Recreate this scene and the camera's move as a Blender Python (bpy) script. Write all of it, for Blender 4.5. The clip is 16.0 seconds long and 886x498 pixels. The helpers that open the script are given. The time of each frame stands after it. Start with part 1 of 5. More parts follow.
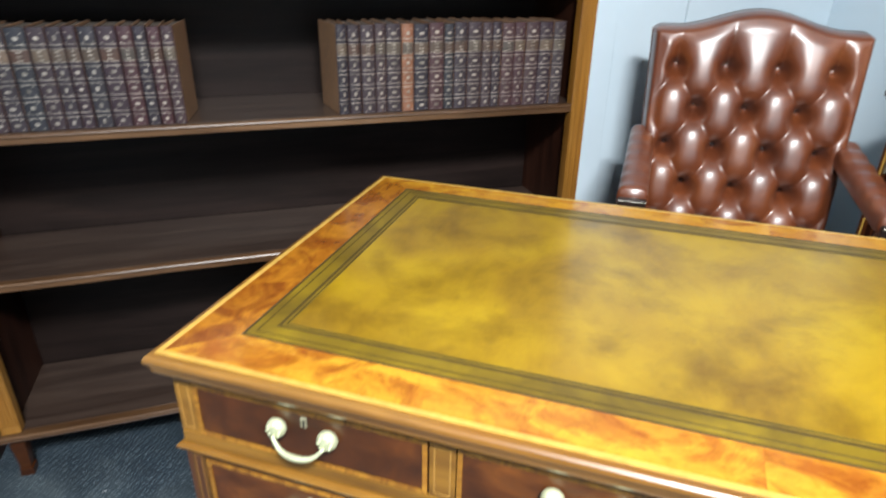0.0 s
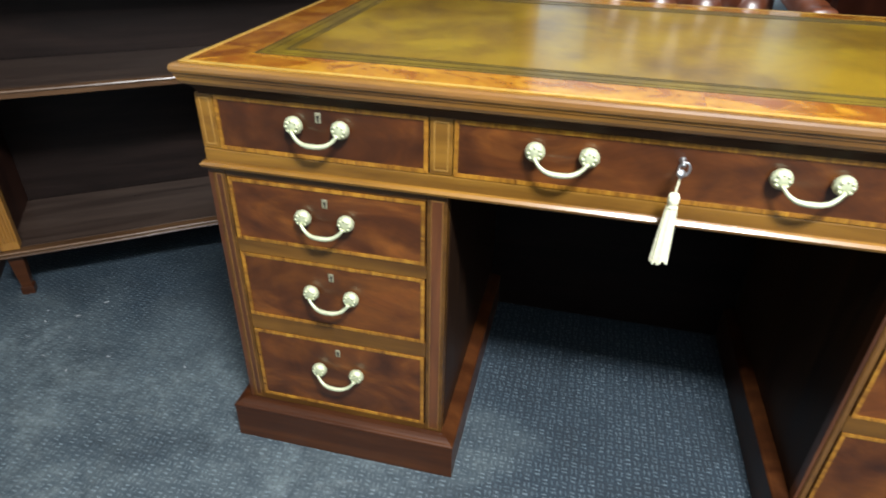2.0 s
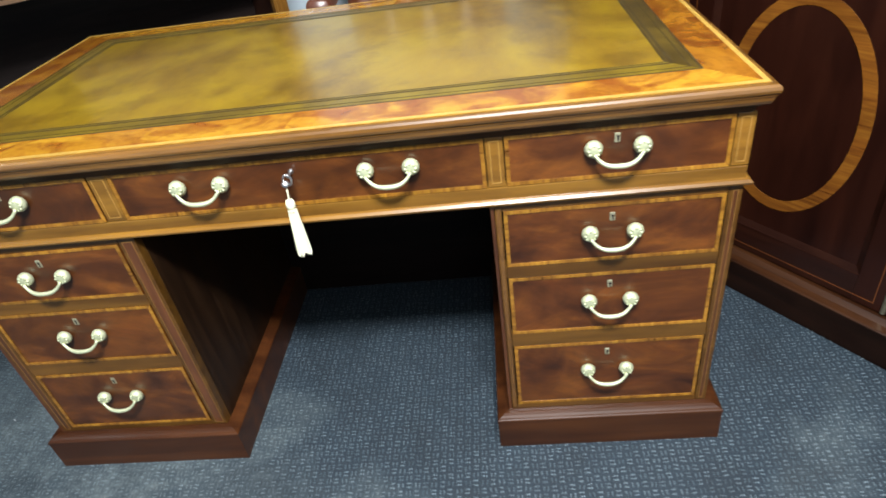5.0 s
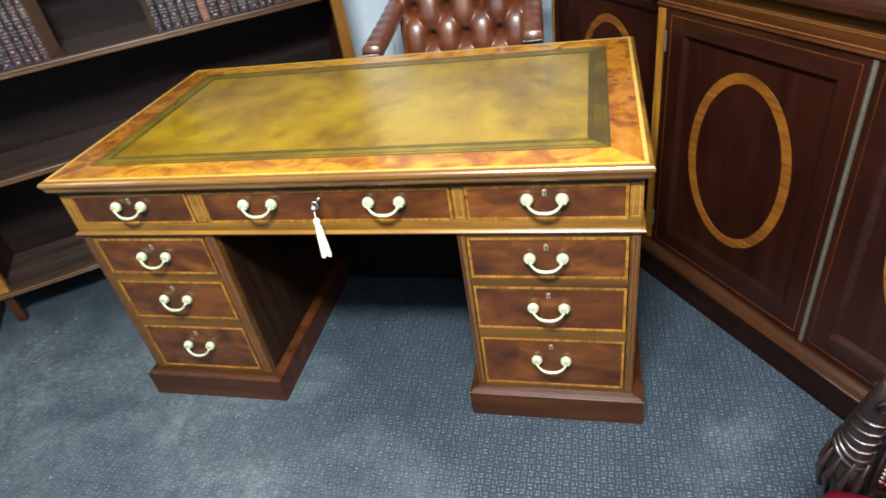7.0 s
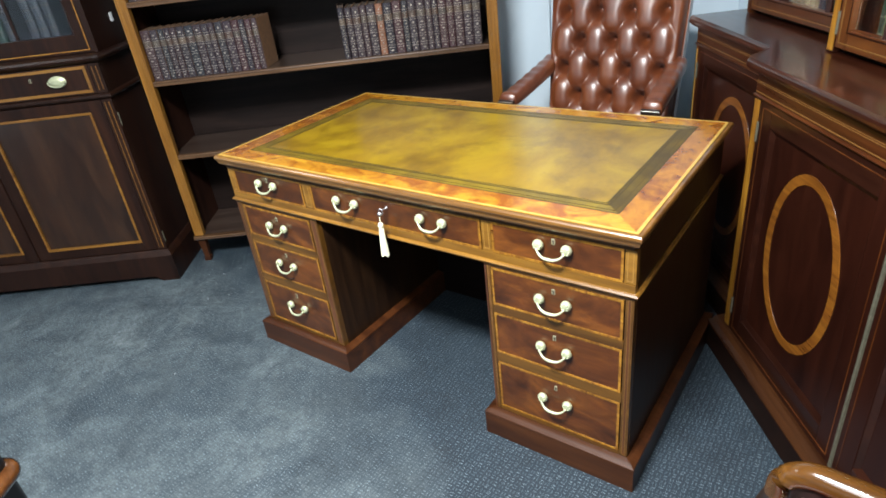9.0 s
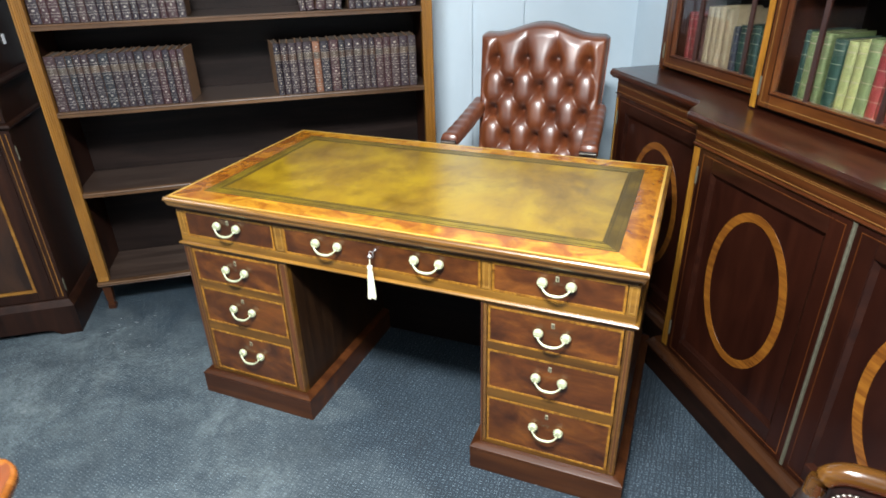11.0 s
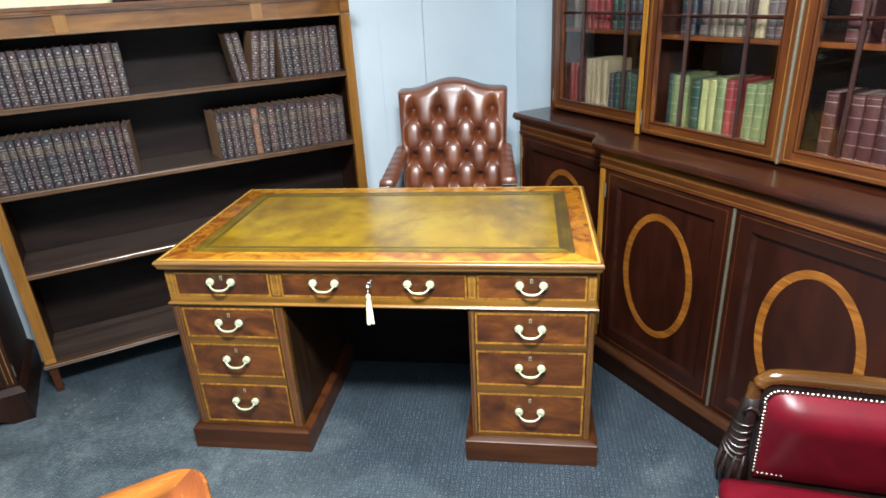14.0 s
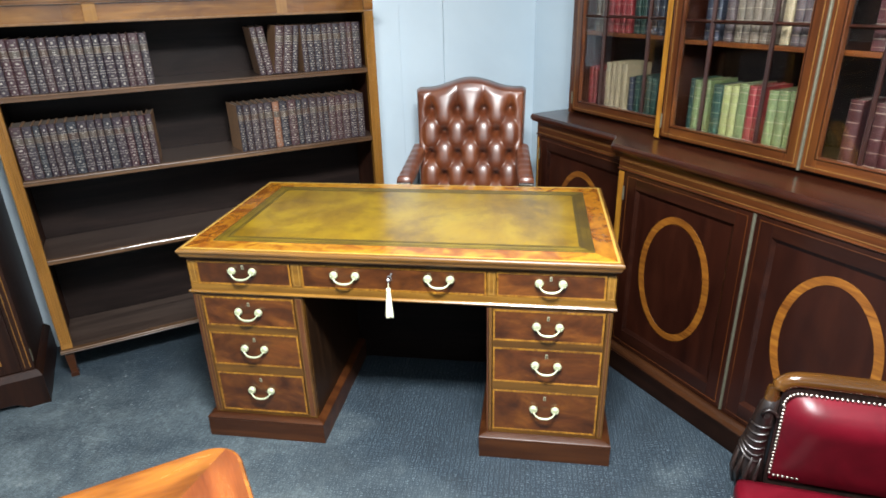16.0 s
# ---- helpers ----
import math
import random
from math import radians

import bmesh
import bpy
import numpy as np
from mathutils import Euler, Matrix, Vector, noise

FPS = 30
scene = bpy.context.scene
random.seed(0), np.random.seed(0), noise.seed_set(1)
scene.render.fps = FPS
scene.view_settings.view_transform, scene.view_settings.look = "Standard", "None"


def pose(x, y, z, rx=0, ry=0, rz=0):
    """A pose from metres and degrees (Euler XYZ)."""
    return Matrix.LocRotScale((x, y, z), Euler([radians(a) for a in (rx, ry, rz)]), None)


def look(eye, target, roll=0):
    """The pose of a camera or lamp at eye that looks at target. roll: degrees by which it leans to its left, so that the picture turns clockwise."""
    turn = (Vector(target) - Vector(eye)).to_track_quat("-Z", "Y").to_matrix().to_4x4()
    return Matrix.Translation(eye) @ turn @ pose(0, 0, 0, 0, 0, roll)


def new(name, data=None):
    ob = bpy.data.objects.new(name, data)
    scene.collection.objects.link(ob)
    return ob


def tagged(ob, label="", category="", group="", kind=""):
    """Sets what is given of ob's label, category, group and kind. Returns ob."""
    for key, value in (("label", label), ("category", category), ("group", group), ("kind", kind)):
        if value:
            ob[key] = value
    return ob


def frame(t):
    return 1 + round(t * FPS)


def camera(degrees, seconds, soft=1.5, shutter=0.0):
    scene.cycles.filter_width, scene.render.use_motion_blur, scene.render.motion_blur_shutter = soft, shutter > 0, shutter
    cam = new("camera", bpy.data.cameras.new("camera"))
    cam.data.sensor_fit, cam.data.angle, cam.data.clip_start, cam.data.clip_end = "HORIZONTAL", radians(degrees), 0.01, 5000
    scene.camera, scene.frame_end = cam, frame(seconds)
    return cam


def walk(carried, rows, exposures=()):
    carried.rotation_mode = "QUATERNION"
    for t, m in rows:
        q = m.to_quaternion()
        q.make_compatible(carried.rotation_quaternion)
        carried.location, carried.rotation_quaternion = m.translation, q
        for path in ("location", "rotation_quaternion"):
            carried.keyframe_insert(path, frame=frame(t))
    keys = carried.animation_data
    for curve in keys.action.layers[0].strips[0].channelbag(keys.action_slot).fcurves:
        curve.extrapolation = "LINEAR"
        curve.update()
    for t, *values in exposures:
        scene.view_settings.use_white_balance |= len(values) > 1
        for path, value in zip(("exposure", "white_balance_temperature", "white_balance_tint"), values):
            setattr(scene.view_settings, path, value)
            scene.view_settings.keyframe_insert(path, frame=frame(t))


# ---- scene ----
cam = camera(72.0, 16.0, soft=1.7, shutter=0.4)
PATH = [
    (0, (-0.198, -0.502, 1.246), (-0.743, 1.22, 0.387), 1.1),
    (0.5, (-0.196, -0.584, 1.153), (-0.843, 1.082, 0.254), 1.8),
    (1, (-0.198, -0.701, 1.088), (-0.714, 1.014, 0.2), 1.1),
    (1.5, (-0.206, -0.757, 1.048), (-0.646, 0.937, 0.078), 1.1),
    (2, (-0.176, -0.775, 1.016), (-0.546, 0.888, -0.032), 1.5),
    (2.5, (-0.13, -0.75, 1.01), (-0.351, 0.9, -0.099), 1.2),
    (3, (-0.066, -0.731, 1.027), (-0.222, 0.91, -0.105), -0.3),
    (3.5, (0.007, -0.76, 1.073), (-0.071, 0.87, -0.084), -1.4),
    (4, (0.092, -0.81, 1.143), (0.093, 0.815, -0.022), -3.5),
    (4.5, (0.163, -0.807, 1.153), (0.096, 0.825, 0.0), -6.2),
    (5, (0.305, -0.833, 1.135), (0.092, 0.788, -0.017), -8.9),
    (5.2, (0.352, -0.856, 1.136), (0.124, 0.771, -0.006), -9.0),
    (7.3, (0.618, -1.095, 1.407), (0.045, 0.44, 0.261), -9.8),
    (7.5, (0.654, -1.094, 1.416), (-0.001, 0.449, 0.325), -8.8),
    (8, (0.841, -1.081, 1.426), (-0.04, 0.395, 0.404), -2.5),
    (8.5, (0.982, -1.106, 1.426), (-0.032, 0.286, 0.409), -4.6),
    (9, (1.058, -1.114, 1.41), (-0.033, 0.258, 0.447), -7.1),
    (9.5, (1.062, -1.126, 1.395), (0.01, 0.308, 0.48), -6.6),
    (9.7, (1.051, -1.141, 1.384), (0.052, 0.329, 0.468), -5.5),
    (11.8, (0.603, -1.451, 1.544), (0.078, 0.249, 0.63), -4.6),
    (12, (0.605, -1.488, 1.55), (0.117, 0.218, 0.627), -6.0),
    (12.5, (0.546, -1.533, 1.558), (0.135, 0.223, 0.693), -5.9),
    (13, (0.491, -1.592, 1.556), (0.203, 0.203, 0.722), -3.5),
    (13.5, (0.463, -1.653, 1.561), (0.179, 0.154, 0.751), -2.0),
    (14, (0.47, -1.696, 1.561), (0.195, 0.122, 0.773), -3.2),
    (14.5, (0.462, -1.717, 1.562), (0.202, 0.115, 0.802), -2.5),
    (15, (0.456, -1.719, 1.555), (0.209, 0.108, 0.779), -1.8),
    (15.5, (0.442, -1.722, 1.557), (0.178, 0.101, 0.778), -1.8),
    (16, (0.415, -1.728, 1.551), (0.131, 0.091, 0.77), -1.6),
]
walk(cam, [(t, look(eye, target, roll)) for t, eye, target, roll in PATH], [(0, 0.06), (0.5, 0.0), (1, -0.10), (2.5, -0.27), (5.2, -0.25), (7.3, -0.06), (9.7, -0.04), (11.8, 0.02), (16, 0.02)])

# ---- world and light ----
ROOM = pose(0, 0, 0, 0, 0, 36)          # x along the wall behind the open bookcase, y into that wall
SIDE = pose(0, 0, 0, 0, 0, -54)         # x along the wall behind the glazed bookcase, y into that wall
CEILING = 2.7

world = bpy.data.worlds.new("world")
scene.world = world
world.use_nodes = True
world.node_tree.nodes["Background"].inputs[0].default_value = (0.6, 0.7, 0.8, 1)
world.node_tree.nodes["Background"].inputs[1].default_value = 0.025


def ceiling_lamp(x, y, sx, sy, watts, turn=0.0, colour=(0.95, 0.98, 1.0)):
    data = bpy.data.lights.new("ceiling_lamp", "AREA")
    data.shape, data.size, data.size_y, data.energy, data.color = "RECTANGLE", sx, sy, watts, colour
    ob = new("ceiling_lamp", data)
    ob.matrix_world = pose(x, y, CEILING - 0.03, 0, 0, turn)
    return ob


ceiling_lamp(0.43, -1.30, 0.74, 0.34, 276)
ceiling_lamp(0.50, -2.30, 0.60, 1.2, 32)
ceiling_lamp(-2.6, -0.8, 0.60, 1.2, 18)


# ---- materials ----
class Mat:
    def __init__(self, name):
        self.m = bpy.data.materials.new(name)
        self.m.use_nodes = True
        self.t = self.m.node_tree
        self.b = self.t.nodes["Principled BSDF"]

    def n(self, kind, **values):
        node = self.t.nodes.new(kind)
        for key, value in values.items():
            setattr(node, key, value)
        return node

    def l(self, a, b):
        self.t.links.new(a, b)

    def s(self, **values):
        for key, value in values.items():
            self.b.inputs[key.replace("_", " ")].default_value = value
        return self

    def coords(self, scale=(1, 1, 1), shuffle=True):
        tc, mp = self.n("ShaderNodeTexCoord"), self.n("ShaderNodeMapping")
        mp.inputs["Scale"].default_value = scale
        if shuffle:
            info, add, mul = self.n("ShaderNodeObjectInfo"), self.n("ShaderNodeVectorMath"), self.n("ShaderNodeVectorMath", operation="SCALE")
            mul.inputs[0].default_value = (7.3, 5.1, 9.7)
            self.l(info.outputs["Random"], mul.inputs["Scale"])
            self.l(tc.outputs["Object"], add.inputs[0])
            self.l(mul.outputs[0], add.inputs[1])
            self.l(add.outputs[0], mp.inputs["Vector"])
        else:
            self.l(tc.outputs["Object"], mp.inputs["Vector"])
        return mp.outputs[0]

    def noise(self, vec, scale, detail=4.0, rough=0.6, warp=0.0):
        nd = self.n("ShaderNodeTexNoise")
        nd.inputs["Scale"].default_value, nd.inputs["Detail"].default_value = scale, detail
        nd.inputs["Roughness"].default_value, nd.inputs["Distortion"].default_value = rough, warp
        self.l(vec, nd.inputs["Vector"])
        return nd.outputs["Fac"]

    def ramp(self, fac, stops):
        r = self.n("ShaderNodeValToRGB")
        e = r.color_ramp.elements
        while len(e) < len(stops):
            e.new(0.5)
        for el, (p, c) in zip(e, stops):
            el.position, el.color = p, (*c, 1) if len(c) == 3 else c
        self.l(fac, r.inputs["Fac"])
        return r.outputs["Color"]

    def mix(self, fac, a, b, blend="MIX"):
        x = self.n("ShaderNodeMix", data_type="RGBA", blend_type=blend)
        for sock, v in ((x.inputs["Factor"], fac), (x.inputs["A"], a), (x.inputs["B"], b)):
            if isinstance(v, bpy.types.NodeSocket):
                self.l(v, sock)
            elif isinstance(v, (int, float)):
                sock.default_value = v
            else:
                sock.default_value = (*v, 1)
        return x.outputs["Result"]

    def math(self, op, a, b=0.0):
        x = self.n("ShaderNodeMath", operation=op)
        for sock, v in zip(x.inputs, (a, b)):
            if isinstance(v, bpy.types.NodeSocket):
                self.l(v, sock)
            else:
                sock.default_value = v
        return x.outputs[0]

    def bump(self, height, strength, distance=0.001):
        b = self.n("ShaderNodeBump")
        b.inputs["Strength"].default_value, b.inputs["Distance"].default_value = strength, distance
        self.l(height, b.inputs["Height"])
        self.l(b.outputs[0], self.b.inputs["Normal"])

    def colour(self, c):
        self.l(c, self.b.inputs["Base Color"])

    def rough(self, fac, low, high):
        r = self.n("ShaderNodeMapRange")
        r.inputs["To Min"].default_value, r.inputs["To Max"].default_value = low, high
        self.l(fac, r.inputs["Value"])
        self.l(r.outputs[0], self.b.inputs["Roughness"])


def wood(name, dark, mid, light, grain="x", rough=(0.22, 0.38), coat=0.35, fine=1.0, figure=0.5, warp=0.6, spec=0.5):
    """Polished wood: long pores along the grain, a broad figure, and tone that shifts from piece to piece."""
    w = Mat(name)
    along = {"x": (1.6, 26, 26), "y": (26, 1.6, 26), "z": (26, 26, 1.6), "flame": (5, 5, 11)}[grain]
    vec = w.coords(tuple(v * fine for v in along))
    broad = w.coords({"x": (1.5, 5, 5), "y": (5, 1.5, 5), "z": (5, 5, 1.5), "flame": (4, 4, 6)}[grain])
    g = w.noise(vec, 1.0, 7.0, 0.65, warp)
    f = w.noise(broad, 1.6, 3.0, 0.55, 1.5)
    col = w.ramp(g, [(0.28, dark), (0.5, mid), (0.72, light)])
    tone = w.ramp(f, [(0.3, (0.45, 0.4, 0.38)), (0.55, (1, 1, 1)), (0.75, (1.3, 1.22, 1.1))])
    col = w.mix(figure, col, tone, "MULTIPLY")
    info = w.n("ShaderNodeObjectInfo")
    vary = w.ramp(info.outputs["Random"], [(0, (0.82, 0.8, 0.78)), (1, (1.1, 1.06, 1.0))])
    w.colour(w.mix(0.8, col, vary, "MULTIPLY"))
    w.rough(g, *rough)
    w.s(Coat_Weight=coat, Coat_Roughness=0.12, Specular_IOR_Level=spec)
    w.bump(g, 0.12, 0.0006)
    return w.m


def leather(name, dark, mid, light, rough=(0.2, 0.4), coat=0.2, scale=1.0, coat_rough=0.28, spec=0.5, coat_ior=1.5):
    w = Mat(name)
    vec = w.coords((1, 1, 1))
    big, fine = w.noise(vec, 7 * scale, 4, 0.6, 0.8), w.noise(vec, 420, 3, 0.6)
    cells = w.n("ShaderNodeTexVoronoi", feature="DISTANCE_TO_EDGE")
    cells.inputs["Scale"].default_value = 330
    w.l(vec, cells.inputs["Vector"])
    w.colour(w.ramp(big, [(0.25, dark), (0.5, mid), (0.75, light)]))
    w.rough(fine, *rough)
    w.s(Coat_Weight=coat, Coat_Roughness=coat_rough, Coat_IOR=coat_ior, Specular_IOR_Level=spec)
    w.bump(cells.outputs["Distance"], 0.15, 0.0008)
    return w.m


def metal(name, col, rough=(0.25, 0.45), shine=1.0, relief=0.1, scale=90, worn=0.75):
    w = Mat(name)
    fac = w.noise(w.coords((1, 1, 1)), scale, 4)
    w.colour(w.ramp(fac, [(0.3, tuple(c * worn for c in col)), (0.6, col)]))
    w.rough(fac, *rough)
    w.s(Metallic=shine)
    w.bump(fac, relief, 0.0005)
    return w.m


def plain(name, col, rough=0.6, vary=0.25, scale=30.0, bump=0.1, coat=0.0):
    w = Mat(name)
    fac = w.noise(w.coords((1, 1, 1)), scale, 5)
    w.colour(w.ramp(fac, [(0.3, tuple(c * (1 - vary) for c in col)), (0.7, tuple(min(1, c * (1 + vary)) for c in col))]))
    w.rough(fac, max(0.05, rough - 0.1), min(1, rough + 0.1))
    w.s(Coat_Weight=coat)
    w.bump(fac, bump, 0.001)
    return w.m


MAHOGANY = wood("flame mahogany", (0.030, 0.0076, 0.0022), (0.088, 0.0250, 0.0044), (0.190, 0.062, 0.0085), "flame", rough=(0.34, 0.48), coat=0.3, figure=0.85, fine=0.7, warp=1.6)
MAHOGANY_V = wood("upright mahogany", (0.030, 0.010, 0.004), (0.080, 0.027, 0.010), (0.14, 0.05, 0.017), "z", figure=0.7)
# The yellow glow of the polished rail is put into this wood's colour.
MAHOGANY_RAIL = wood("rail mahogany", (0.11, 0.048, 0.008), (0.20, 0.095, 0.014), (0.29, 0.145, 0.020), "x", rough=(0.24, 0.38), coat=0.25)
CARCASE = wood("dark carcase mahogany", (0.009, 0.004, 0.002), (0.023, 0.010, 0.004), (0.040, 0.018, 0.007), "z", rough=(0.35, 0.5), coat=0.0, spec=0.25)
COVE = wood("cove mahogany", (0.020, 0.0075, 0.003), (0.042, 0.017, 0.006), (0.068, 0.030, 0.010), "x", rough=(0.5, 0.65), coat=0.0, spec=0.2)
PLINTH = wood("plinth mahogany", (0.022, 0.0062, 0.0020), (0.047, 0.0140, 0.0036), (0.078, 0.025, 0.0058), "x", rough=(0.34, 0.46), coat=0.12, spec=0.35)
SATIN_V = wood("satinwood band upright", (0.10, 0.036, 0.007), (0.29, 0.128, 0.015), (0.46, 0.245, 0.030), "x", fine=4.5, figure=0.7)
SATIN_H = wood("satinwood band level", (0.10, 0.036, 0.007), (0.29, 0.128, 0.015), (0.46, 0.245, 0.030), "z", fine=4.5, figure=0.7)
STRINGING = plain("boxwood stringing", (0.48, 0.29, 0.06), 0.35, 0.2, 60, 0.02, 0.3)
# Dimmer copy of the rail wood: pedestal shade is put into its colour.
PED_RAIL = wood("dimmed pedestal rail mahogany", (0.050, 0.0195, 0.004), (0.098, 0.042, 0.0068), (0.155, 0.072, 0.011), "x", rough=(0.28, 0.4), coat=0.2)
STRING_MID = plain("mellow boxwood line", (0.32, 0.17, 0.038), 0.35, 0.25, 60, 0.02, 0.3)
# Dimmed line: pedestal shade is put into its colour; also used on the bookcases.
STRING_DIM = plain("dimmed boxwood line", (0.17, 0.080, 0.021), 0.35, 0.25, 60, 0.02, 0.3)


def crossbanding(name, gold, amber, red, stretch):
    """Figured veneer: golden ground, short streaks, and red-brown flame patches with soft ends."""
    w = Mat(name)
    long_x, long_y = (5, 26) if stretch == "x" else (26, 5)
    streak = w.noise(w.coords((long_x, long_y, 10)), 1.0, 5, 0.6, 0.8)
    flame = w.noise(w.coords((9, 13, 5) if stretch == "x" else (13, 9, 5)), 1.0, 4, 0.6, 1.2)
    fleck = w.noise(w.coords((60, 60, 60)), 1.0, 3, 0.6, 0.5)
    col = w.ramp(streak, [(0.3, amber), (0.62, gold)])
    piece = w.ramp(w.n("ShaderNodeObjectInfo").outputs["Random"], [(0.3, (0, 0, 0)), (1.0, (0.07, 0.07, 0.07))])
    patch = w.ramp(w.math("ADD", flame, piece), [(0.49, (0, 0, 0)), (0.57, (0.55, 0.55, 0.55)), (0.68, (0.96, 0.96, 0.96))])
    col = w.mix(patch, col, red)
    speck = w.ramp(fleck, [(0.3, (0.72, 0.66, 0.6)), (0.55, (1, 1, 1))])
    w.colour(w.mix(0.7, col, speck, "MULTIPLY"))
    w.rough(streak, 0.16, 0.3)
    w.s(Coat_Weight=0.5, Coat_Roughness=0.12)
    w.bump(streak, 0.1, 0.0005)
    return w.m


TOP_BAND = crossbanding("figured crossbanding", (0.53, 0.270, 0.023), (0.39, 0.155, 0.013), (0.25, 0.070, 0.009), "x")
TOP_BAND_END = crossbanding("figured crossbanding end", (0.37, 0.150, 0.013), (0.27, 0.088, 0.009), (0.165, 0.043, 0.007), "y")
TOP_EDGE = wood("moulded mahogany edge", (0.115, 0.047, 0.009), (0.205, 0.092, 0.017), (0.30, 0.148, 0.028), "x", rough=(0.26, 0.4), coat=1.0, figure=0.7)
# Shade inside recesses is put into the dark colour of these two woods.
SHADED_WOOD = wood("interior wood darkened for shade", (0.0045, 0.0027, 0.0024), (0.0085, 0.0048, 0.004), (0.0145, 0.0085, 0.007), "x", rough=(0.5, 0.65), coat=0.0, spec=0.1)
BACK_BOARD = wood("shaded bookcase back board", (0.0058, 0.0038, 0.0034), (0.0115, 0.0072, 0.0063), (0.019, 0.012, 0.0105), "x", rough=(0.42, 0.55), coat=0.0, spec=0.16)
SHELF_WOOD = wood("dark shelf wood", (0.024, 0.015, 0.012), (0.046, 0.031, 0.025), (0.070, 0.049, 0.038), "x", rough=(0.24, 0.36), coat=0.6, figure=0.3)
SIDE_WOOD = wood("red-brown bookcase side", (0.013, 0.0045, 0.0028), (0.028, 0.0092, 0.005), (0.048, 0.017, 0.009), "z", rough=(0.4, 0.55), coat=0.0, spec=0.25)
SHELF_EDGE = wood("shelf edge mahogany", (0.040, 0.019, 0.009), (0.10, 0.051, 0.023), (0.18, 0.098, 0.047), "x", rough=(0.28, 0.42), coat=0.2)
POST = wood("satinwood post", (0.15, 0.064, 0.012), (0.24, 0.108, 0.018), (0.32, 0.16, 0.030), "z", rough=(0.25, 0.4))
FRIEZE = wood("frieze veneer", (0.085, 0.030, 0.007), (0.185, 0.075, 0.014), (0.30, 0.140, 0.028), "x", figure=0.9, rough=(0.15, 0.28), coat=0.6)
BROWN_WOOD = wood("warm brown rail wood", (0.08, 0.028, 0.010), (0.19, 0.07, 0.02), (0.30, 0.13, 0.035), "x", coat=0.6, rough=(0.12, 0.25))
CHAIR_RAIL = wood("dark polished arm rail wood", (0.040, 0.015, 0.004), (0.092, 0.038, 0.0075), (0.165, 0.076, 0.014), "x", coat=0.7, rough=(0.12, 0.25))
CARVED = wood("blackened carved wood", (0.005, 0.003, 0.003), (0.013, 0.008, 0.007), (0.028, 0.016, 0.013), "z", coat=0.25, rough=(0.28, 0.45))
ORANGE_WOOD = wood("honey table wood", (0.10, 0.030, 0.006), (0.175, 0.058, 0.009), (0.25, 0.094, 0.014), "x", coat=0.5, rough=(0.2, 0.32), fine=0.8, figure=0.9)
ORANGE_CROSS = wood("honey table banding", (0.065, 0.017, 0.006), (0.115, 0.031, 0.009), (0.165, 0.052, 0.013), "y", coat=0.5, rough=(0.2, 0.32), figure=0.8)
CAB_DARK = wood("dark cabinet mahogany", (0.009, 0.0031, 0.0018), (0.0165, 0.0056, 0.0029), (0.027, 0.0094, 0.0042), "z", figure=0.6, rough=(0.4, 0.52), coat=0.04, spec=0.25)
RB_WOOD = wood("bookcase mahogany", (0.013, 0.0030, 0.0016), (0.0215, 0.0050, 0.0023), (0.032, 0.0080, 0.0033), "z", figure=0.6, fine=0.35, coat=0.22, rough=(0.32, 0.45), spec=0.3)
RB_RAIL = wood("bookcase rail mahogany", (0.012, 0.0036, 0.0022), (0.020, 0.0056, 0.003), (0.030, 0.009, 0.0045), "x", figure=0.5, rough=(0.36, 0.48), coat=0.55, spec=0.15)
RB_PLINTH = wood("bookcase plinth mahogany", (0.006, 0.0028, 0.0018), (0.011, 0.0045, 0.0026), (0.020, 0.0075, 0.004), "x", figure=0.7, rough=(0.45, 0.6), coat=0.0, spec=0.12)
# Lightened: the highlight along the plinth moulding is put into its colour.
RB_MOULD = wood("bookcase plinth moulding mahogany", (0.017, 0.0055, 0.0025), (0.034, 0.0118, 0.004), (0.056, 0.021, 0.007), "x", coat=0.3)
RB_UPPER = wood("bookcase frame mahogany", (0.042, 0.0110, 0.0034), (0.082, 0.0235, 0.0052), (0.138, 0.046, 0.009), "z", figure=0.6)
RB_UPPER_H = wood("bookcase level frame mahogany", (0.042, 0.0110, 0.0034), (0.082, 0.0235, 0.0052), (0.138, 0.046, 0.009), "x", figure=0.6)
RB_FRIEZE = wood("bookcase frieze mahogany", (0.024, 0.0068, 0.0026), (0.054, 0.0155, 0.0046), (0.096, 0.031, 0.0075), "x", figure=0.7, coat=0.08, spec=0.3)
RB_LEDGE = wood("polished ledge mahogany", (0.013, 0.0030, 0.0016), (0.030, 0.0070, 0.0028), (0.060, 0.0150, 0.005), "x", figure=0.8, rough=(0.3, 0.42), coat=0.75, spec=0.2)
CAB_BAND = wood("cabinet satinwood band", (0.10, 0.040, 0.008), (0.20, 0.090, 0.014), (0.28, 0.14, 0.022), "x", fine=2.5, figure=0.6)
OVAL = wood("satinwood oval", (0.085, 0.024, 0.006), (0.205, 0.072, 0.010), (0.32, 0.135, 0.018), "x", fine=3.2, figure=0.5)
CHAIR_LEATHER = leather("chestnut leather", (0.070, 0.0145, 0.0036), (0.130, 0.0295, 0.0062), (0.195, 0.052, 0.0105), (0.42, 0.55), 1.0, 1.0, 0.34, coat_ior=1.68)
RED_LEATHER = leather("crimson leather", (0.060, 0.0015, 0.005), (0.092, 0.0022, 0.0075), (0.125, 0.0036, 0.011), (0.45, 0.58), 0.4, 1.0, 0.34, 0.10)
BRASS = metal("pale polished brass", (0.60, 0.63, 0.41), (0.42, 0.62), 0.5, 0.45, 260)
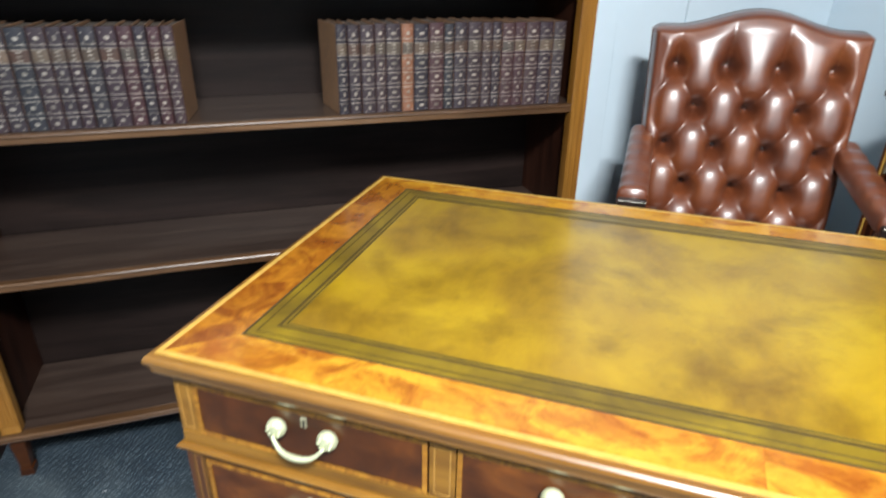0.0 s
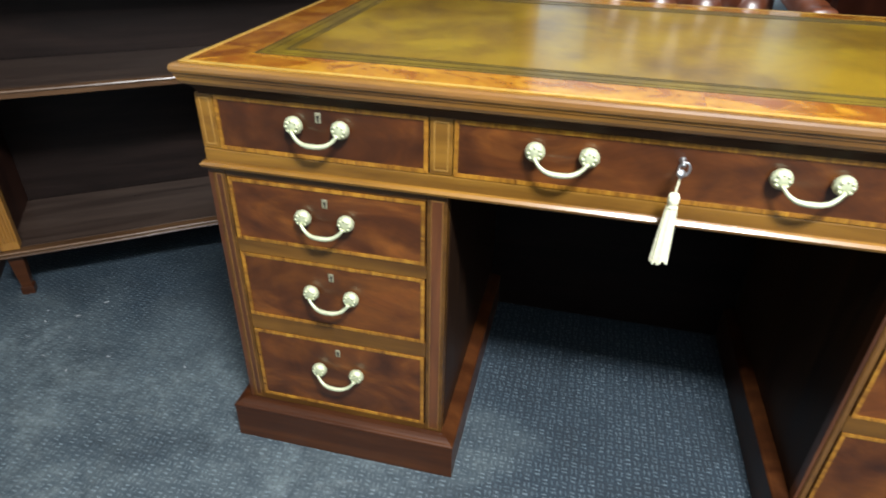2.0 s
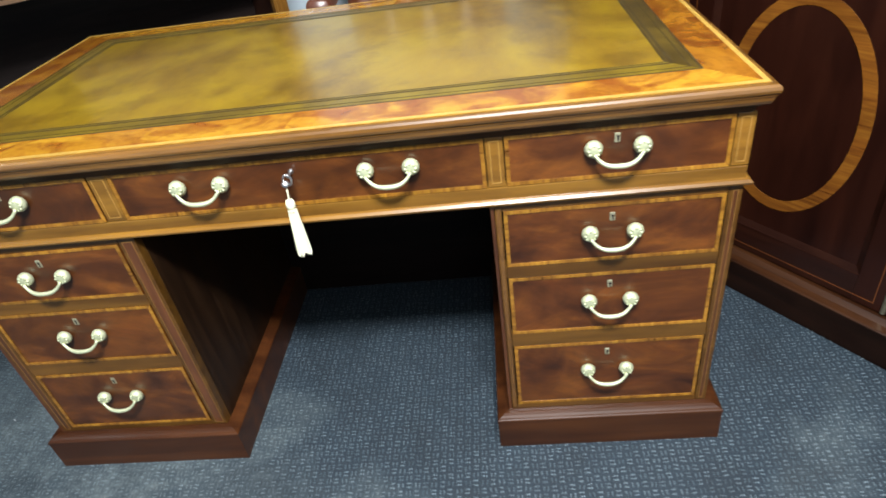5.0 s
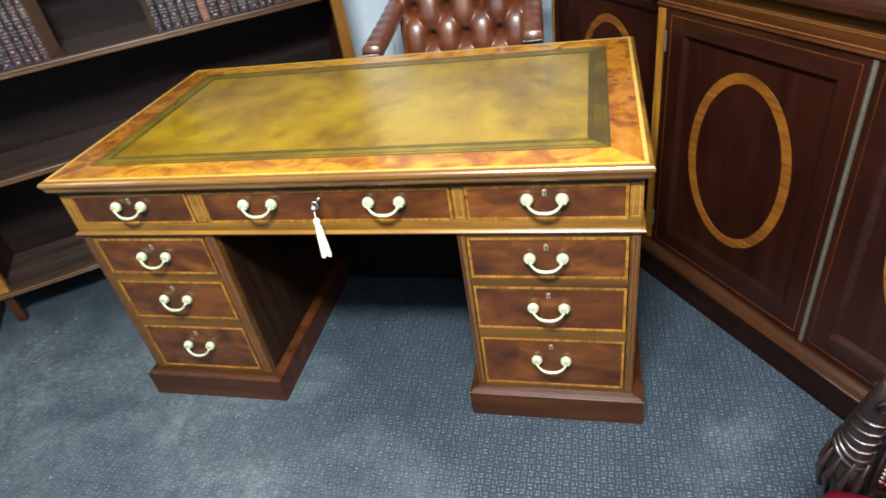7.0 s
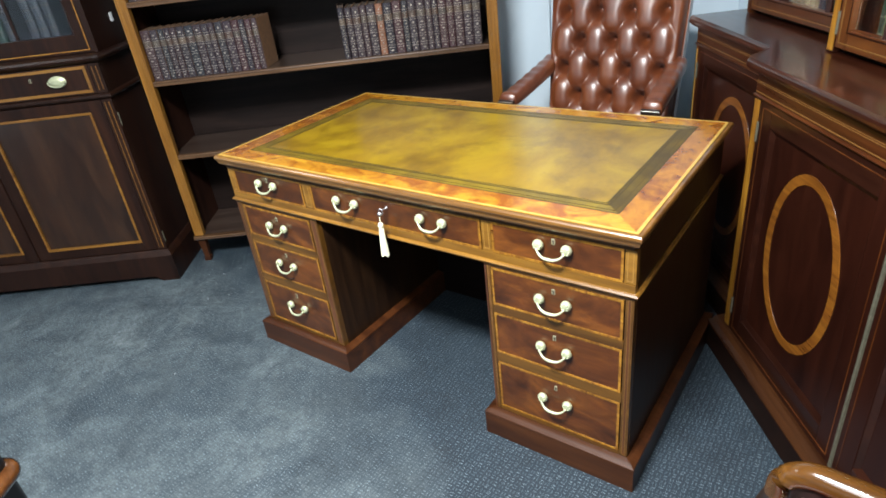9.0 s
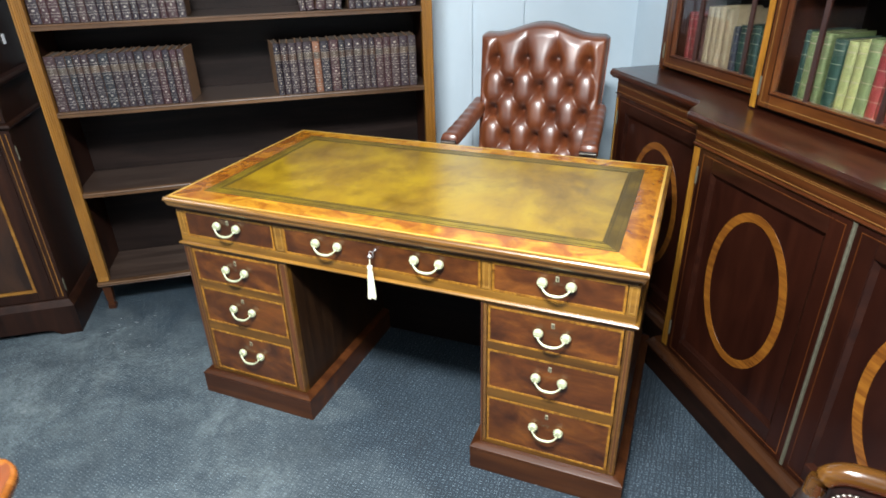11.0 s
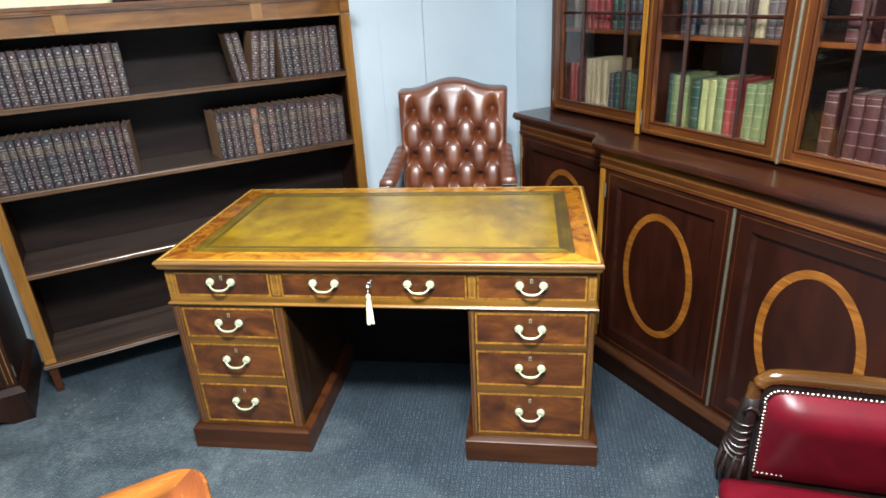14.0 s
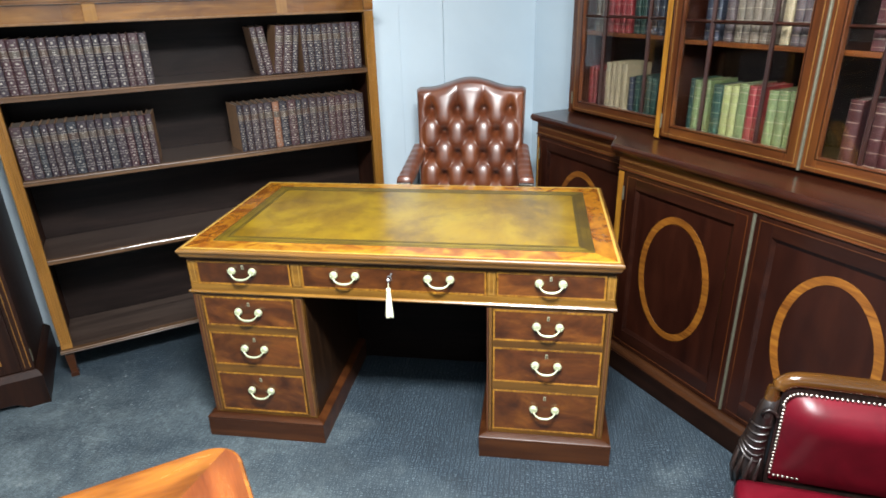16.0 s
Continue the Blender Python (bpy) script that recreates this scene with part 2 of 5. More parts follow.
ESCUTCHEON = metal("worn keyhole plate brass", (0.42, 0.40, 0.27), (0.4, 0.6), 0.6)
BRASS_STRIP = metal("tarnished brass strip", (0.20, 0.185, 0.13), (0.4, 0.6), 0.7)
STEEL = metal("nickel key", (0.62, 0.62, 0.63), (0.34, 0.5))
NAIL = metal("antique nail brass", (0.46, 0.42, 0.36), (0.28, 0.45))
HOLE = plain("keyhole dark", (0.01, 0.008, 0.006), 0.8, 0.2)
TASSEL = plain("cream cord", (0.80, 0.78, 0.55), 0.8, 0.15, 300, 0.6)
# Shadow of the shelf above is put into this dark page colour.
PAGES = plain("aged page edges darkened for shade", (0.060, 0.044, 0.032), 0.9, 0.3, 200, 0.5)
GILT = metal("worn gilt", (0.44, 0.395, 0.335), (0.35, 0.6), 0.6, 0.3, 62, 0.12)
GILT_DIM = metal("dull gilt", (0.24, 0.21, 0.165), (0.4, 0.6), 0.5)
TAG = plain("white paper tag", (0.85, 0.86, 0.88), 0.7, 0.05)
LINT = plain("grey lint", (0.42, 0.44, 0.45), 0.9, 0.2)
LACQUER = plain("dark lacquer", (0.020, 0.010, 0.010), 0.2, 0.3, 10, 0.02, 0.5)
CREAM = plain("cream pleated paper", (0.80, 0.80, 0.56), 0.8, 0.10, 14, 0.1)
CEILING_PAINT = plain("white ceiling paint", (0.5, 0.5, 0.5), 0.9, 0.05, 6, 0.1)


def wall_paint():
    w = Mat("pale blue wall paint")
    vec = w.coords((1, 1, 1), shuffle=False)
    big, fine = w.noise(vec, 1.7, 4, 0.6, 0.4), w.noise(vec, 160, 4)
    w.colour(w.ramp(big, [(0.3, (0.54, 0.645, 0.715)), (0.7, (0.61, 0.71, 0.775))]))
    w.rough(fine, 0.45, 0.65)
    w.bump(fine, 0.12, 0.0015)
    return w.m


WALL = wall_paint()


def desk_hide():
    """Antiqued hide: olive gold, mottled, rubbed darker towards its tooled border."""
    w = Mat("antiqued olive hide")
    vec = w.coords((1, 1, 1), shuffle=False)
    streak = w.coords((2.4, 1.5, 1), shuffle=False)
    a, b = w.noise(streak, 2.2, 6, 0.62, 0.35), w.noise(vec, 8.0, 5, 0.62, 0.3)
    fine = w.noise(vec, 500, 3)
    col = w.ramp(a, [(0.24, (0.130, 0.066, 0.005)), (0.42, (0.238, 0.138, 0.006)), (0.58, (0.322, 0.203, 0.0065)), (0.82, (0.385, 0.265, 0.009))])
    spot = w.ramp(b, [(0.28, (0.45, 0.38, 0.32)), (0.52, (1, 1, 1)), (0.8, (1.12, 1.1, 1.0))])
    w.colour(w.mix(0.85, col, spot, "MULTIPLY"))
    w.rough(b, 0.32, 0.46)
    w.s(Coat_Weight=0.75, Coat_Roughness=0.19)
    w.bump(fine, 0.08, 0.0005)
    return w.m


HIDE = desk_hide()
HIDE_BORDER = leather("dark olive hide border", (0.070, 0.043, 0.005), (0.150, 0.097, 0.007), (0.23, 0.155, 0.009), (0.30, 0.42), 0.4, 1.4)
# Darker copy of the border leather, for the right-hand side only.
HIDE_BORDER_DARK = leather("darker olive hide border", (0.032, 0.020, 0.005), (0.076, 0.047, 0.007), (0.140, 0.088, 0.009), (0.36, 0.48), 0.12, 1.4)
HIDE_LINE = plain("blind tooled line", (0.052, 0.034, 0.011), 0.4, 0.3, 90)


def carpet():
    """Slate blue loop carpet: little blocks of pale dashes, turned by a quarter from block to block, worn pale in
    patches with floor glare painted in.
    """
    w = Mat("slate blue patterned carpet")
    tc, sep = w.n("ShaderNodeTexCoord"), w.n("ShaderNodeSeparateXYZ")
    wob, off, shift = w.n("ShaderNodeTexNoise"), w.n("ShaderNodeVectorMath", operation="SCALE"), w.n("ShaderNodeVectorMath")
    wob.inputs["Scale"].default_value = 38
    off.inputs["Scale"].default_value = 0.009
    w.l(tc.outputs["Object"], wob.inputs["Vector"])
    w.l(wob.outputs["Color"], off.inputs[0])
    w.l(tc.outputs["Object"], shift.inputs[0])
    w.l(off.outputs[0], shift.inputs[1])
    w.l(shift.outputs[0], sep.inputs[0])
    size = 0.0178
    cx, cy = w.math("DIVIDE", sep.outputs[0], size), w.math("DIVIDE", sep.outputs[1], size)
    ix, iy = w.math("FLOOR", cx), w.math("FLOOR", cy)
    fx, fy = w.math("FRACT", cx), w.math("FRACT", cy)
    odd = w.math("FLOORED_MODULO", w.math("ADD", ix, iy), 2.0)

    def mixf(f, a, b):
        return w.math("ADD", w.math("MULTIPLY", a, w.math("SUBTRACT", 1.0, f)), w.math("MULTIPLY", b, f))

    along, across = mixf(odd, fx, fy), mixf(odd, fy, fx)
    line = w.math("LESS_THAN", w.math("ABSOLUTE", w.math("SUBTRACT", w.math("FRACT", w.math("MULTIPLY", across, 2.0)), 0.5)), 0.17)
    span = w.math("LESS_THAN", w.math("ABSOLUTE", w.math("SUBTRACT", along, 0.5)), 0.31)
    beads = w.math("GREATER_THAN", w.math("FRACT", w.math("MULTIPLY", along, 4.2)), 0.42)
    cell, rnd = w.n("ShaderNodeCombineXYZ"), w.n("ShaderNodeTexWhiteNoise", noise_dimensions="3D")
    w.l(ix, cell.inputs[0])
    w.l(iy, cell.inputs[1])
    w.l(cell.outputs[0], rnd.inputs["Vector"])
    dash = w.math("MULTIPLY", w.math("MULTIPLY", line, span), w.math("MULTIPLY", w.math("MULTIPLY", beads, w.math("SUBTRACT", 1.0, w.math("MULTIPLY", odd, 0.5))), w.math("ADD", w.math("MULTIPLY", rnd.outputs["Value"], 0.65), 0.3)))
    worn = w.noise(tc.outputs["Object"], 1.7, 6, 0.68, 0.6)
    lane = w.n("ShaderNodeVectorMath", operation="DISTANCE")
    stretch = w.n("ShaderNodeMapping")
    stretch.inputs["Scale"].default_value = (0.54, 0.78, 1.0)
    w.l(tc.outputs["Object"], stretch.inputs["Vector"])
    w.l(stretch.outputs[0], lane.inputs[0])
    lane.inputs[1].default_value = (-0.60, -0.51, 0)          # the walked-on stretch in front of the desk, pale glare painted in with wear
    trodden_glare = w.n("ShaderNodeMapRange", interpolation_type="SMOOTHSTEP")
    for key, value in (("From Min", 1.02), ("From Max", 0.36), ("To Min", -0.20), ("To Max", 0.10)):
        trodden_glare.inputs[key].default_value = value
    w.l(lane.outputs["Value"], trodden_glare.inputs["Value"])
    worn = w.math("ADD", worn, trodden_glare.outputs[0])
    tuft = w.noise(tc.outputs["Object"], 330, 2, 0.7)
    ground = w.ramp(tuft, [(0.3, (0.003, 0.0075, 0.013)), (0.5, (0.0095, 0.0205, 0.032)), (0.72, (0.024, 0.044, 0.063))])
    base = w.mix(dash, ground, (0.275, 0.335, 0.355))
    grey = w.ramp(w.noise(tc.outputs["Object"], 60, 5, 0.75), [(0.3, (0.050, 0.066, 0.072)), (0.55, (0.125, 0.155, 0.163)), (0.78, (0.29, 0.33, 0.335))])
    cloud = w.ramp(w.noise(tc.outputs["Object"], 9, 6, 0.72, 0.9), [(0.32, (0.36, 0.40, 0.43)), (0.5, (0.95, 0.97, 1)), (0.70, (1.6, 1.55, 1.5))])
    grey = w.mix(0.85, grey, cloud, "MULTIPLY")
    patch = w.ramp(worn, [(0.38, (0, 0, 0)), (0.70, (0.72, 0.72, 0.72))])
    col = w.mix(w.math("MULTIPLY", dash, 0.62), w.mix(patch, base, grey), (0.19, 0.245, 0.275))
    soil = w.ramp(w.noise(tc.outputs["Object"], 5.5, 7, 0.7, 0.7), [(0.33, (0.58, 0.60, 0.62)), (0.5, (1, 1, 1)), (0.68, (1.28, 1.26, 1.24))])
    w.colour(w.mix(0.8, col, soil, "MULTIPLY"))
    w.s(Roughness=0.55, Specular_IOR_Level=0.5)
    w.bump(w.math("ADD", tuft, w.math("MULTIPLY", dash, 0.6)), 0.7, 0.004)
    return w.m


CARPET = carpet()


def clear_glass():
    w = Mat("cabinet glass")
    w.s(Roughness=0.02, IOR=1.45, Transmission_Weight=1.0, Specular_IOR_Level=0.28)
    # Grey tint puts the dimness behind the panes into the glass.
    w.b.inputs["Base Color"].default_value = (0.74, 0.76, 0.76, 1)
    return w.m


GLASS = clear_glass()


# ---- mesh helpers ----
def thing(name, m, label, category, group="", kind=""):
    ob = new(name)
    ob.empty_display_size = 0.05
    ob.matrix_world = m
    return tagged(ob, label, category, group, kind)


def part(name, bm, material, parent, label="", smooth=False):
    data = bpy.data.meshes.new(name)
    bmesh.ops.recalc_face_normals(bm, faces=bm.faces)
    if smooth:
        for f in bm.faces:
            f.smooth = True
    bm.to_mesh(data)
    bm.free()
    data.materials.append(material)
    ob = new(name, data)
    ob.parent = parent
    if label:
        ob["label"] = label
    return ob


def again(ob, parent=None, m=None):
    """A further part on the same mesh."""
    o = ob.copy()
    scene.collection.objects.link(o)
    o.parent = parent or ob.parent
    if m is not None:
        o.matrix_basis = m
    return o


def box(x0, x1, y0, y1, z0, z1, bevel=0.0015, bm=None):
    b = bmesh.new()
    bmesh.ops.create_cube(b, size=1.0)
    for v in b.verts:
        v.co = ((x0 + x1) / 2 + v.co.x * (x1 - x0), (y0 + y1) / 2 + v.co.y * (y1 - y0), (z0 + z1) / 2 + v.co.z * (z1 - z0))
    if bevel:
        bmesh.ops.bevel(b, geom=b.edges[:], offset=min(bevel, 0.45 * min(abs(x1 - x0), abs(y1 - y0), abs(z1 - z0))), segments=2, profile=0.6, affect="EDGES")
    return joined(bm, b)


def joined(bm, b):
    if bm is None:
        return b
    data = bpy.data.meshes.new("tmp")
    b.to_mesh(data)
    b.free()
    bm.from_mesh(data)
    bpy.data.meshes.remove(data)
    return bm


def slab(points, vec, bm=None):
    """A flat outline given thickness."""
    b = bm or bmesh.new()
    vec = Vector(vec)
    low = [b.verts.new(p) for p in points]
    high = [b.verts.new(Vector(p) + vec) for p in points]
    b.faces.new(low[::-1])
    b.faces.new(high)
    n = len(points)
    for i in range(n):
        b.faces.new((low[i], low[(i + 1) % n], high[(i + 1) % n], high[i]))
    return b


def ring_mould(profile, x0, x1, y0, y1, bm=None):
    """A moulding that runs round a rectangle; profile: outward distance and height, from top to bottom."""
    b = bm or bmesh.new()
    rings = []
    for d, z in profile:
        rings.append([b.verts.new(p) for p in ((x0 - d, y0 - d, z), (x1 + d, y0 - d, z), (x1 + d, y1 + d, z), (x0 - d, y1 + d, z))])
    for a, c in zip(rings, rings[1:]):
        for i in range(4):
            b.faces.new((a[i], a[(i + 1) % 4], c[(i + 1) % 4], c[i]))
    b.faces.new(rings[0])
    b.faces.new(rings[-1][::-1])
    return b


def tube(points, radius, sides=8, bm=None, flat=1.0):
    b = bm or bmesh.new()
    pts = [Vector(p) for p in points]
    rings = []
    for i, p in enumerate(pts):
        d = (pts[min(i + 1, len(pts) - 1)] - pts[max(i - 1, 0)]).normalized()
        up = Vector((0, 0, 1)) if abs(d.z) < 0.9 else Vector((0, 1, 0))
        s = d.cross(up).normalized()
        u = s.cross(d).normalized()
        r = radius[i] if isinstance(radius, (list, tuple)) else radius
        rings.append([b.verts.new(p + r * (math.cos(a) * s + flat * math.sin(a) * u)) for a in (2 * math.pi * k / sides for k in range(sides))])
    for a, c in zip(rings, rings[1:]):
        for k in range(sides):
            b.faces.new((a[k], a[(k + 1) % sides], c[(k + 1) % sides], c[k]))
    b.faces.new(rings[0][::-1])
    b.faces.new(rings[-1])
    return b


def lathe(profile, m=None, sides=16, bm=None):
    """Profile of radius and height, turned about z, then placed by m."""
    b = bm or bmesh.new()
    m = m or Matrix()
    rings = [[b.verts.new(m @ Vector((r * math.cos(2 * math.pi * k / sides), r * math.sin(2 * math.pi * k / sides), z))) for k in range(sides)] for r, z in profile]
    for a, c in zip(rings, rings[1:]):
        for k in range(sides):
            b.faces.new((a[k], a[(k + 1) % sides], c[(k + 1) % sides], c[k]))
    b.faces.new(rings[0][::-1])
    b.faces.new(rings[-1])
    return b


def band_frame(parent, x0, x1, z0, z1, w, y, t, mat_h, mat_v, name="crossband", label=""):
    """Four mitred strips round an upright rectangle that faces -y, standing t proud of y."""
    v = (0, -t, 0)
    part(name, slab([(x0, y, z1), (x1, y, z1), (x1 - w, y, z1 - w), (x0 + w, y, z1 - w)], v), mat_h, parent, label)
    part(name, slab([(x0, y, z0), (x1, y, z0), (x1 - w, y, z0 + w), (x0 + w, y, z0 + w)], v), mat_h, parent, label)
    part(name, slab([(x0, y, z0), (x0, y, z1), (x0 + w, y, z1 - w), (x0 + w, y, z0 + w)], v), mat_v, parent, label)
    part(name, slab([(x1, y, z0), (x1, y, z1), (x1 - w, y, z1 - w), (x1 - w, y, z0 + w)], v), mat_v, parent, label)


# ---- the room ----
def room():
    tagged(part("floor", box(-5, 5, -5, 4, -0.05, 0, 0), CARPET, None), "slate blue loop carpet with pale dashes, worn grey in patches", "floor", kind="structure")
    c = part("ceiling", box(-4.2, 1.7, -4.2, 1.7, CEILING, CEILING + 0.1, 0), CEILING_PAINT, None)
    c.matrix_world = ROOM
    tagged(c, "plain white painted ceiling over the showroom", "ceiling", kind="structure")
    for name, b in (("wall_north", box(-4.1, 1.585, 1.512, 1.66, 0, CEILING, 0)), ("wall_east", box(1.585, 1.70, -4.1, 1.66, 0, CEILING, 0)),
                    ("wall_west", box(-4.2, -4.1, -4.1, 1.66, 0, CEILING, 0)), ("wall_south", box(-4.2, 1.70, -4.2, -4.1, 0, CEILING, 0))):
        w = part(name, b, WALL, None)
        w.matrix_world = ROOM
        tagged(w, "smooth pale blue painted plaster wall", "wall", kind="structure")
    # The proud board ending at 0.700 stands in for the bookcase's cast shadow edge.
    for x0, x1, y0 in ((-4.0, 0.455, 1.500), (0.456, 0.700, 1.480), (0.701, 0.968, 1.500), (0.972, 1.5849, 1.500)):
        p = part("trim", box(x0, x1, y0, 1.510, 0.002, CEILING - 0.002, 0.003), WALL, None)
        p.matrix_world = ROOM
        tagged(p, "pale blue painted lining board with an upright joint; the proud one stands in for a shadow edge", "wall board", kind="structure")


room()


# ---- the pedestal desk ----
def boss_mesh():
    """A cast rosette boss whose face looks to -y."""
    b = lathe([(0.006, 0.0), (0.0110, 0.001), (0.0136, 0.004), (0.0142, 0.008), (0.0132, 0.012), (0.0098, 0.0155), (0.0044, 0.0172)], pose(0, 0, 0, 90), 20)
    for k in range(8):
        a = k * math.pi / 4
        lathe([(0.0015, 0), (0.0030, 0.0012), (0.0022, 0.0030), (0.0006, 0.0036)], pose(0.0086 * math.cos(a), -0.0138, 0.0086 * math.sin(a), 90), 8, b)
    return b


PROTO = {}


def swan_handle(parent, x, y, z, half=0.0368):
    """A swan-neck bail on two bosses, hanging from the drawer face at y."""
    h = new("handle")
    h.parent, h.matrix_basis = parent, pose(x, y, z)
    h["label"] = "pale brass swan-neck handle on two bosses"
    if "boss" not in PROTO:
        PROTO["boss"] = part("boss", boss_mesh(), BRASS, h, smooth=True)
        PROTO["boss"].matrix_basis = pose(-half, 0, 0)
        pts, rad = [], []
        for k in range(25):
            u = -1 + k / 12
            drop = -0.0175 * (1 - abs(u) ** 3.0) - 0.006
            pts.append((u * half * (1 + 0.10 * (1 - abs(u))), -0.019 - 0.010 * (1 - u * u), drop + 0.002))
            rad.append(0.0027 + 0.0015 * (1 - u * u) ** 2)
        PROTO["bail"] = part("bail", tube(pts, rad, 10), BRASS, h, smooth=True)
    else:
        again(PROTO["boss"], h, pose(-half, 0, 0))
        again(PROTO["bail"], h, Matrix())
    again(PROTO["boss"], h, pose(half, 0, 0))
    return h


def escutcheon(parent, x, y, z):
    e = part("escutcheon", box(x - 0.0045, x + 0.0045, y - 0.0016, y + 0.002, z - 0.008, z + 0.008, 0.0012), ESCUTCHEON, parent, "small pale inset keyhole plate")
    hole = lathe([(0.0022, 0), (0.0022, 0.0008)], pose(x + 0.0005, y - 0.0014, z + 0.002, 90), 10)
    box(x - 0.0006, x + 0.0016, y - 0.0022, y - 0.0014, z - 0.006, z + 0.002, 0, hole)
    part("keyhole", hole, HOLE, e)


def drawer(parent, x0, x1, z0, z1, y, lock=True, handles=(0.5,), band=0.0064):
    d = new("drawer")
    d.parent = parent
    part("front", box(x0, x1, y, y + 0.02, z0, z1, 0.001), MAHOGANY, d)
    band_frame(d, x0, x1, z0, z1, band, y - 0.0002, 0.0012, SATIN_H, SATIN_V)
    mid = (z0 + z1) / 2
    for f in handles:
        swan_handle(d, x0 + f * (x1 - x0), y, mid + (0.011 if z1 - z0 < 0.1 else 0.004 if z1 - z0 < 0.12 else 0.008 if z1 - z0 < 0.15 else 0.015))
    if lock:
        escutcheon(d, (x0 + x1) / 2, y, z1 - 0.027 if z1 - z0 > 0.1 else z1 - 0.020)
    return d


def inlaid_panel(parent, x0, x1, z0, z1, y, dim=False):
    """A pilaster with a thin boxwood line inlaid round it; dim: pedestal shade put into its colours."""
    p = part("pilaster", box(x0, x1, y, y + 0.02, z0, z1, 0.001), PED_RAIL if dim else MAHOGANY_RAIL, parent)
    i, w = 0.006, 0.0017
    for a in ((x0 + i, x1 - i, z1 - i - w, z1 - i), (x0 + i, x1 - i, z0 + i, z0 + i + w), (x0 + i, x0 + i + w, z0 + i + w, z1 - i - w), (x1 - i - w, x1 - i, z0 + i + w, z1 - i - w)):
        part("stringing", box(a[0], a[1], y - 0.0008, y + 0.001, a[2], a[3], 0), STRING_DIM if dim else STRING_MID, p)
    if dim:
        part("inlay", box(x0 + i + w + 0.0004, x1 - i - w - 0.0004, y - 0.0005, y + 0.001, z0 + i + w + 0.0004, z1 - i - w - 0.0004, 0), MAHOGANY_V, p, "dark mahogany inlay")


def pedestal_desk():
    desk = thing("pedestal_desk", pose(0, 0, 0), "inlaid mahogany pedestal desk with olive gold leather top on carpet", "desk")
    X0, X1, Y0, Y1, H = -0.765, 0.700, 0.0, 0.787, 0.775
    F = 0.027                                        # plane of the drawer fronts
    # top: core with moulded edge, crossbanding in veneers, stringing, hide
    edge = ring_mould([(-0.010, H - 0.0005), (-0.004, H - 0.001), (-0.001, H - 0.004), (0.0, H - 0.009), (-0.001, H - 0.013), (-0.004, H - 0.0155), (-0.004, H - 0.0185),
                       (-0.0055, H - 0.0195), (-0.0065, H - 0.026), (-0.009, H - 0.031), (-0.018, H - 0.0335)], X0, X1, Y0, Y1)
    part("top_edge", edge, TOP_EDGE, desk, "moulded mahogany top edge")
    part("top", box(X0 + 0.012, X1 - 0.012, Y0 + 0.012, Y1 - 0.012, H - 0.006, H + 0.0005, 0), TOP_BAND, desk)
    s0, s1 = 0.012, 0.020
    hx0, hx1, hy0, hy1 = -0.672, 0.618, 0.085, 0.712
    for pts in (((X0, X1, Y0, Y0, 1)), ((X0, X1, Y1, Y1, -1))):
        x0, x1, y, _, sg = pts
        part("stringing", slab([(x0 + s0, y + sg * s0, H), (x1 - s0, y + sg * s0, H), (x1 - s1, y + sg * s1, H), (x0 + s1, y + sg * s1, H)], (0, 0, 0.0016)), STRINGING, desk)
    for x, sg in ((X0, 1), (X1, -1)):
        part("stringing", slab([(x + sg * s0, Y0 + s0, H), (x + sg * s0, Y1 - s0, H), (x + sg * s1, Y1 - s1, H), (x + sg * s1, Y0 + s1, H)], (0, 0, 0.0016)), STRINGING, desk)
    rng = random.Random(5)

    def veneers(corner_a, corner_b, in_a, in_b, mat):
        a, b, c, d = (Vector((*p, H)) for p in (corner_a, corner_b, in_b, in_a))
        cuts, f = [0.0], 0.0
        while f < 1:
            f += rng.uniform(0.09, 0.2)
            cuts.append(min(f, 1.0))
        for f0, f1 in zip(cuts, cuts[1:]):
            if f1 - f0 > 0.005:
                part("veneer", slab([a.lerp(b, f0), a.lerp(b, f1), d.lerp(c, f1), d.lerp(c, f0)], (0, 0, 0.0014)), mat, desk)

    o = [(X0 + s1, Y0 + s1), (X1 - s1, Y0 + s1), (X1 - s1, Y1 - s1), (X0 + s1, Y1 - s1)]
    i = [(hx0, hy0), (hx1, hy0), (hx1, hy1), (hx0, hy1)]
    for k in range(4):
        veneers(o[k], o[(k + 1) % 4], i[k], i[(k + 1) % 4], TOP_BAND if k % 2 == 0 else TOP_BAND_END)
    bw = 0.048
    part("hide_panel", box(hx0 + bw, hx1 - bw, hy0 + bw, hy1 - bw, H - 0.001, H + 0.0012, 0), HIDE, desk, "mottled olive gold leather")
    q = [(hx0 + bw, hy0 + bw), (hx1 - bw, hy0 + bw), (hx1 - bw, hy1 - bw), (hx0 + bw, hy1 - bw)]
    for k in range(4):
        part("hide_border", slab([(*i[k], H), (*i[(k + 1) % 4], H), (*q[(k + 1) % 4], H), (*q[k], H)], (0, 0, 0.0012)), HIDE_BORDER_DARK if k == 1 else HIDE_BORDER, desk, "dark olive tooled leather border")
    for inset, w in ((0.0, 0.004), (0.014, 0.002), (bw - 0.013, 0.0045), (bw - 0.004, 0.002)):
        a0, a1, b0, b1 = hx0 + inset, hx1 - inset, hy0 + inset, hy1 - inset
        for e in ((a0, a1, b0, b0 + w), (a0, a1, b1 - w, b1), (a0, a0 + w, b0 + w, b1 - w), (a1 - w, a1, b0 + w, b1 - w)):
            part("tooled_line", box(*e, H, H + 0.0016, 0), HIDE_LINE, desk)
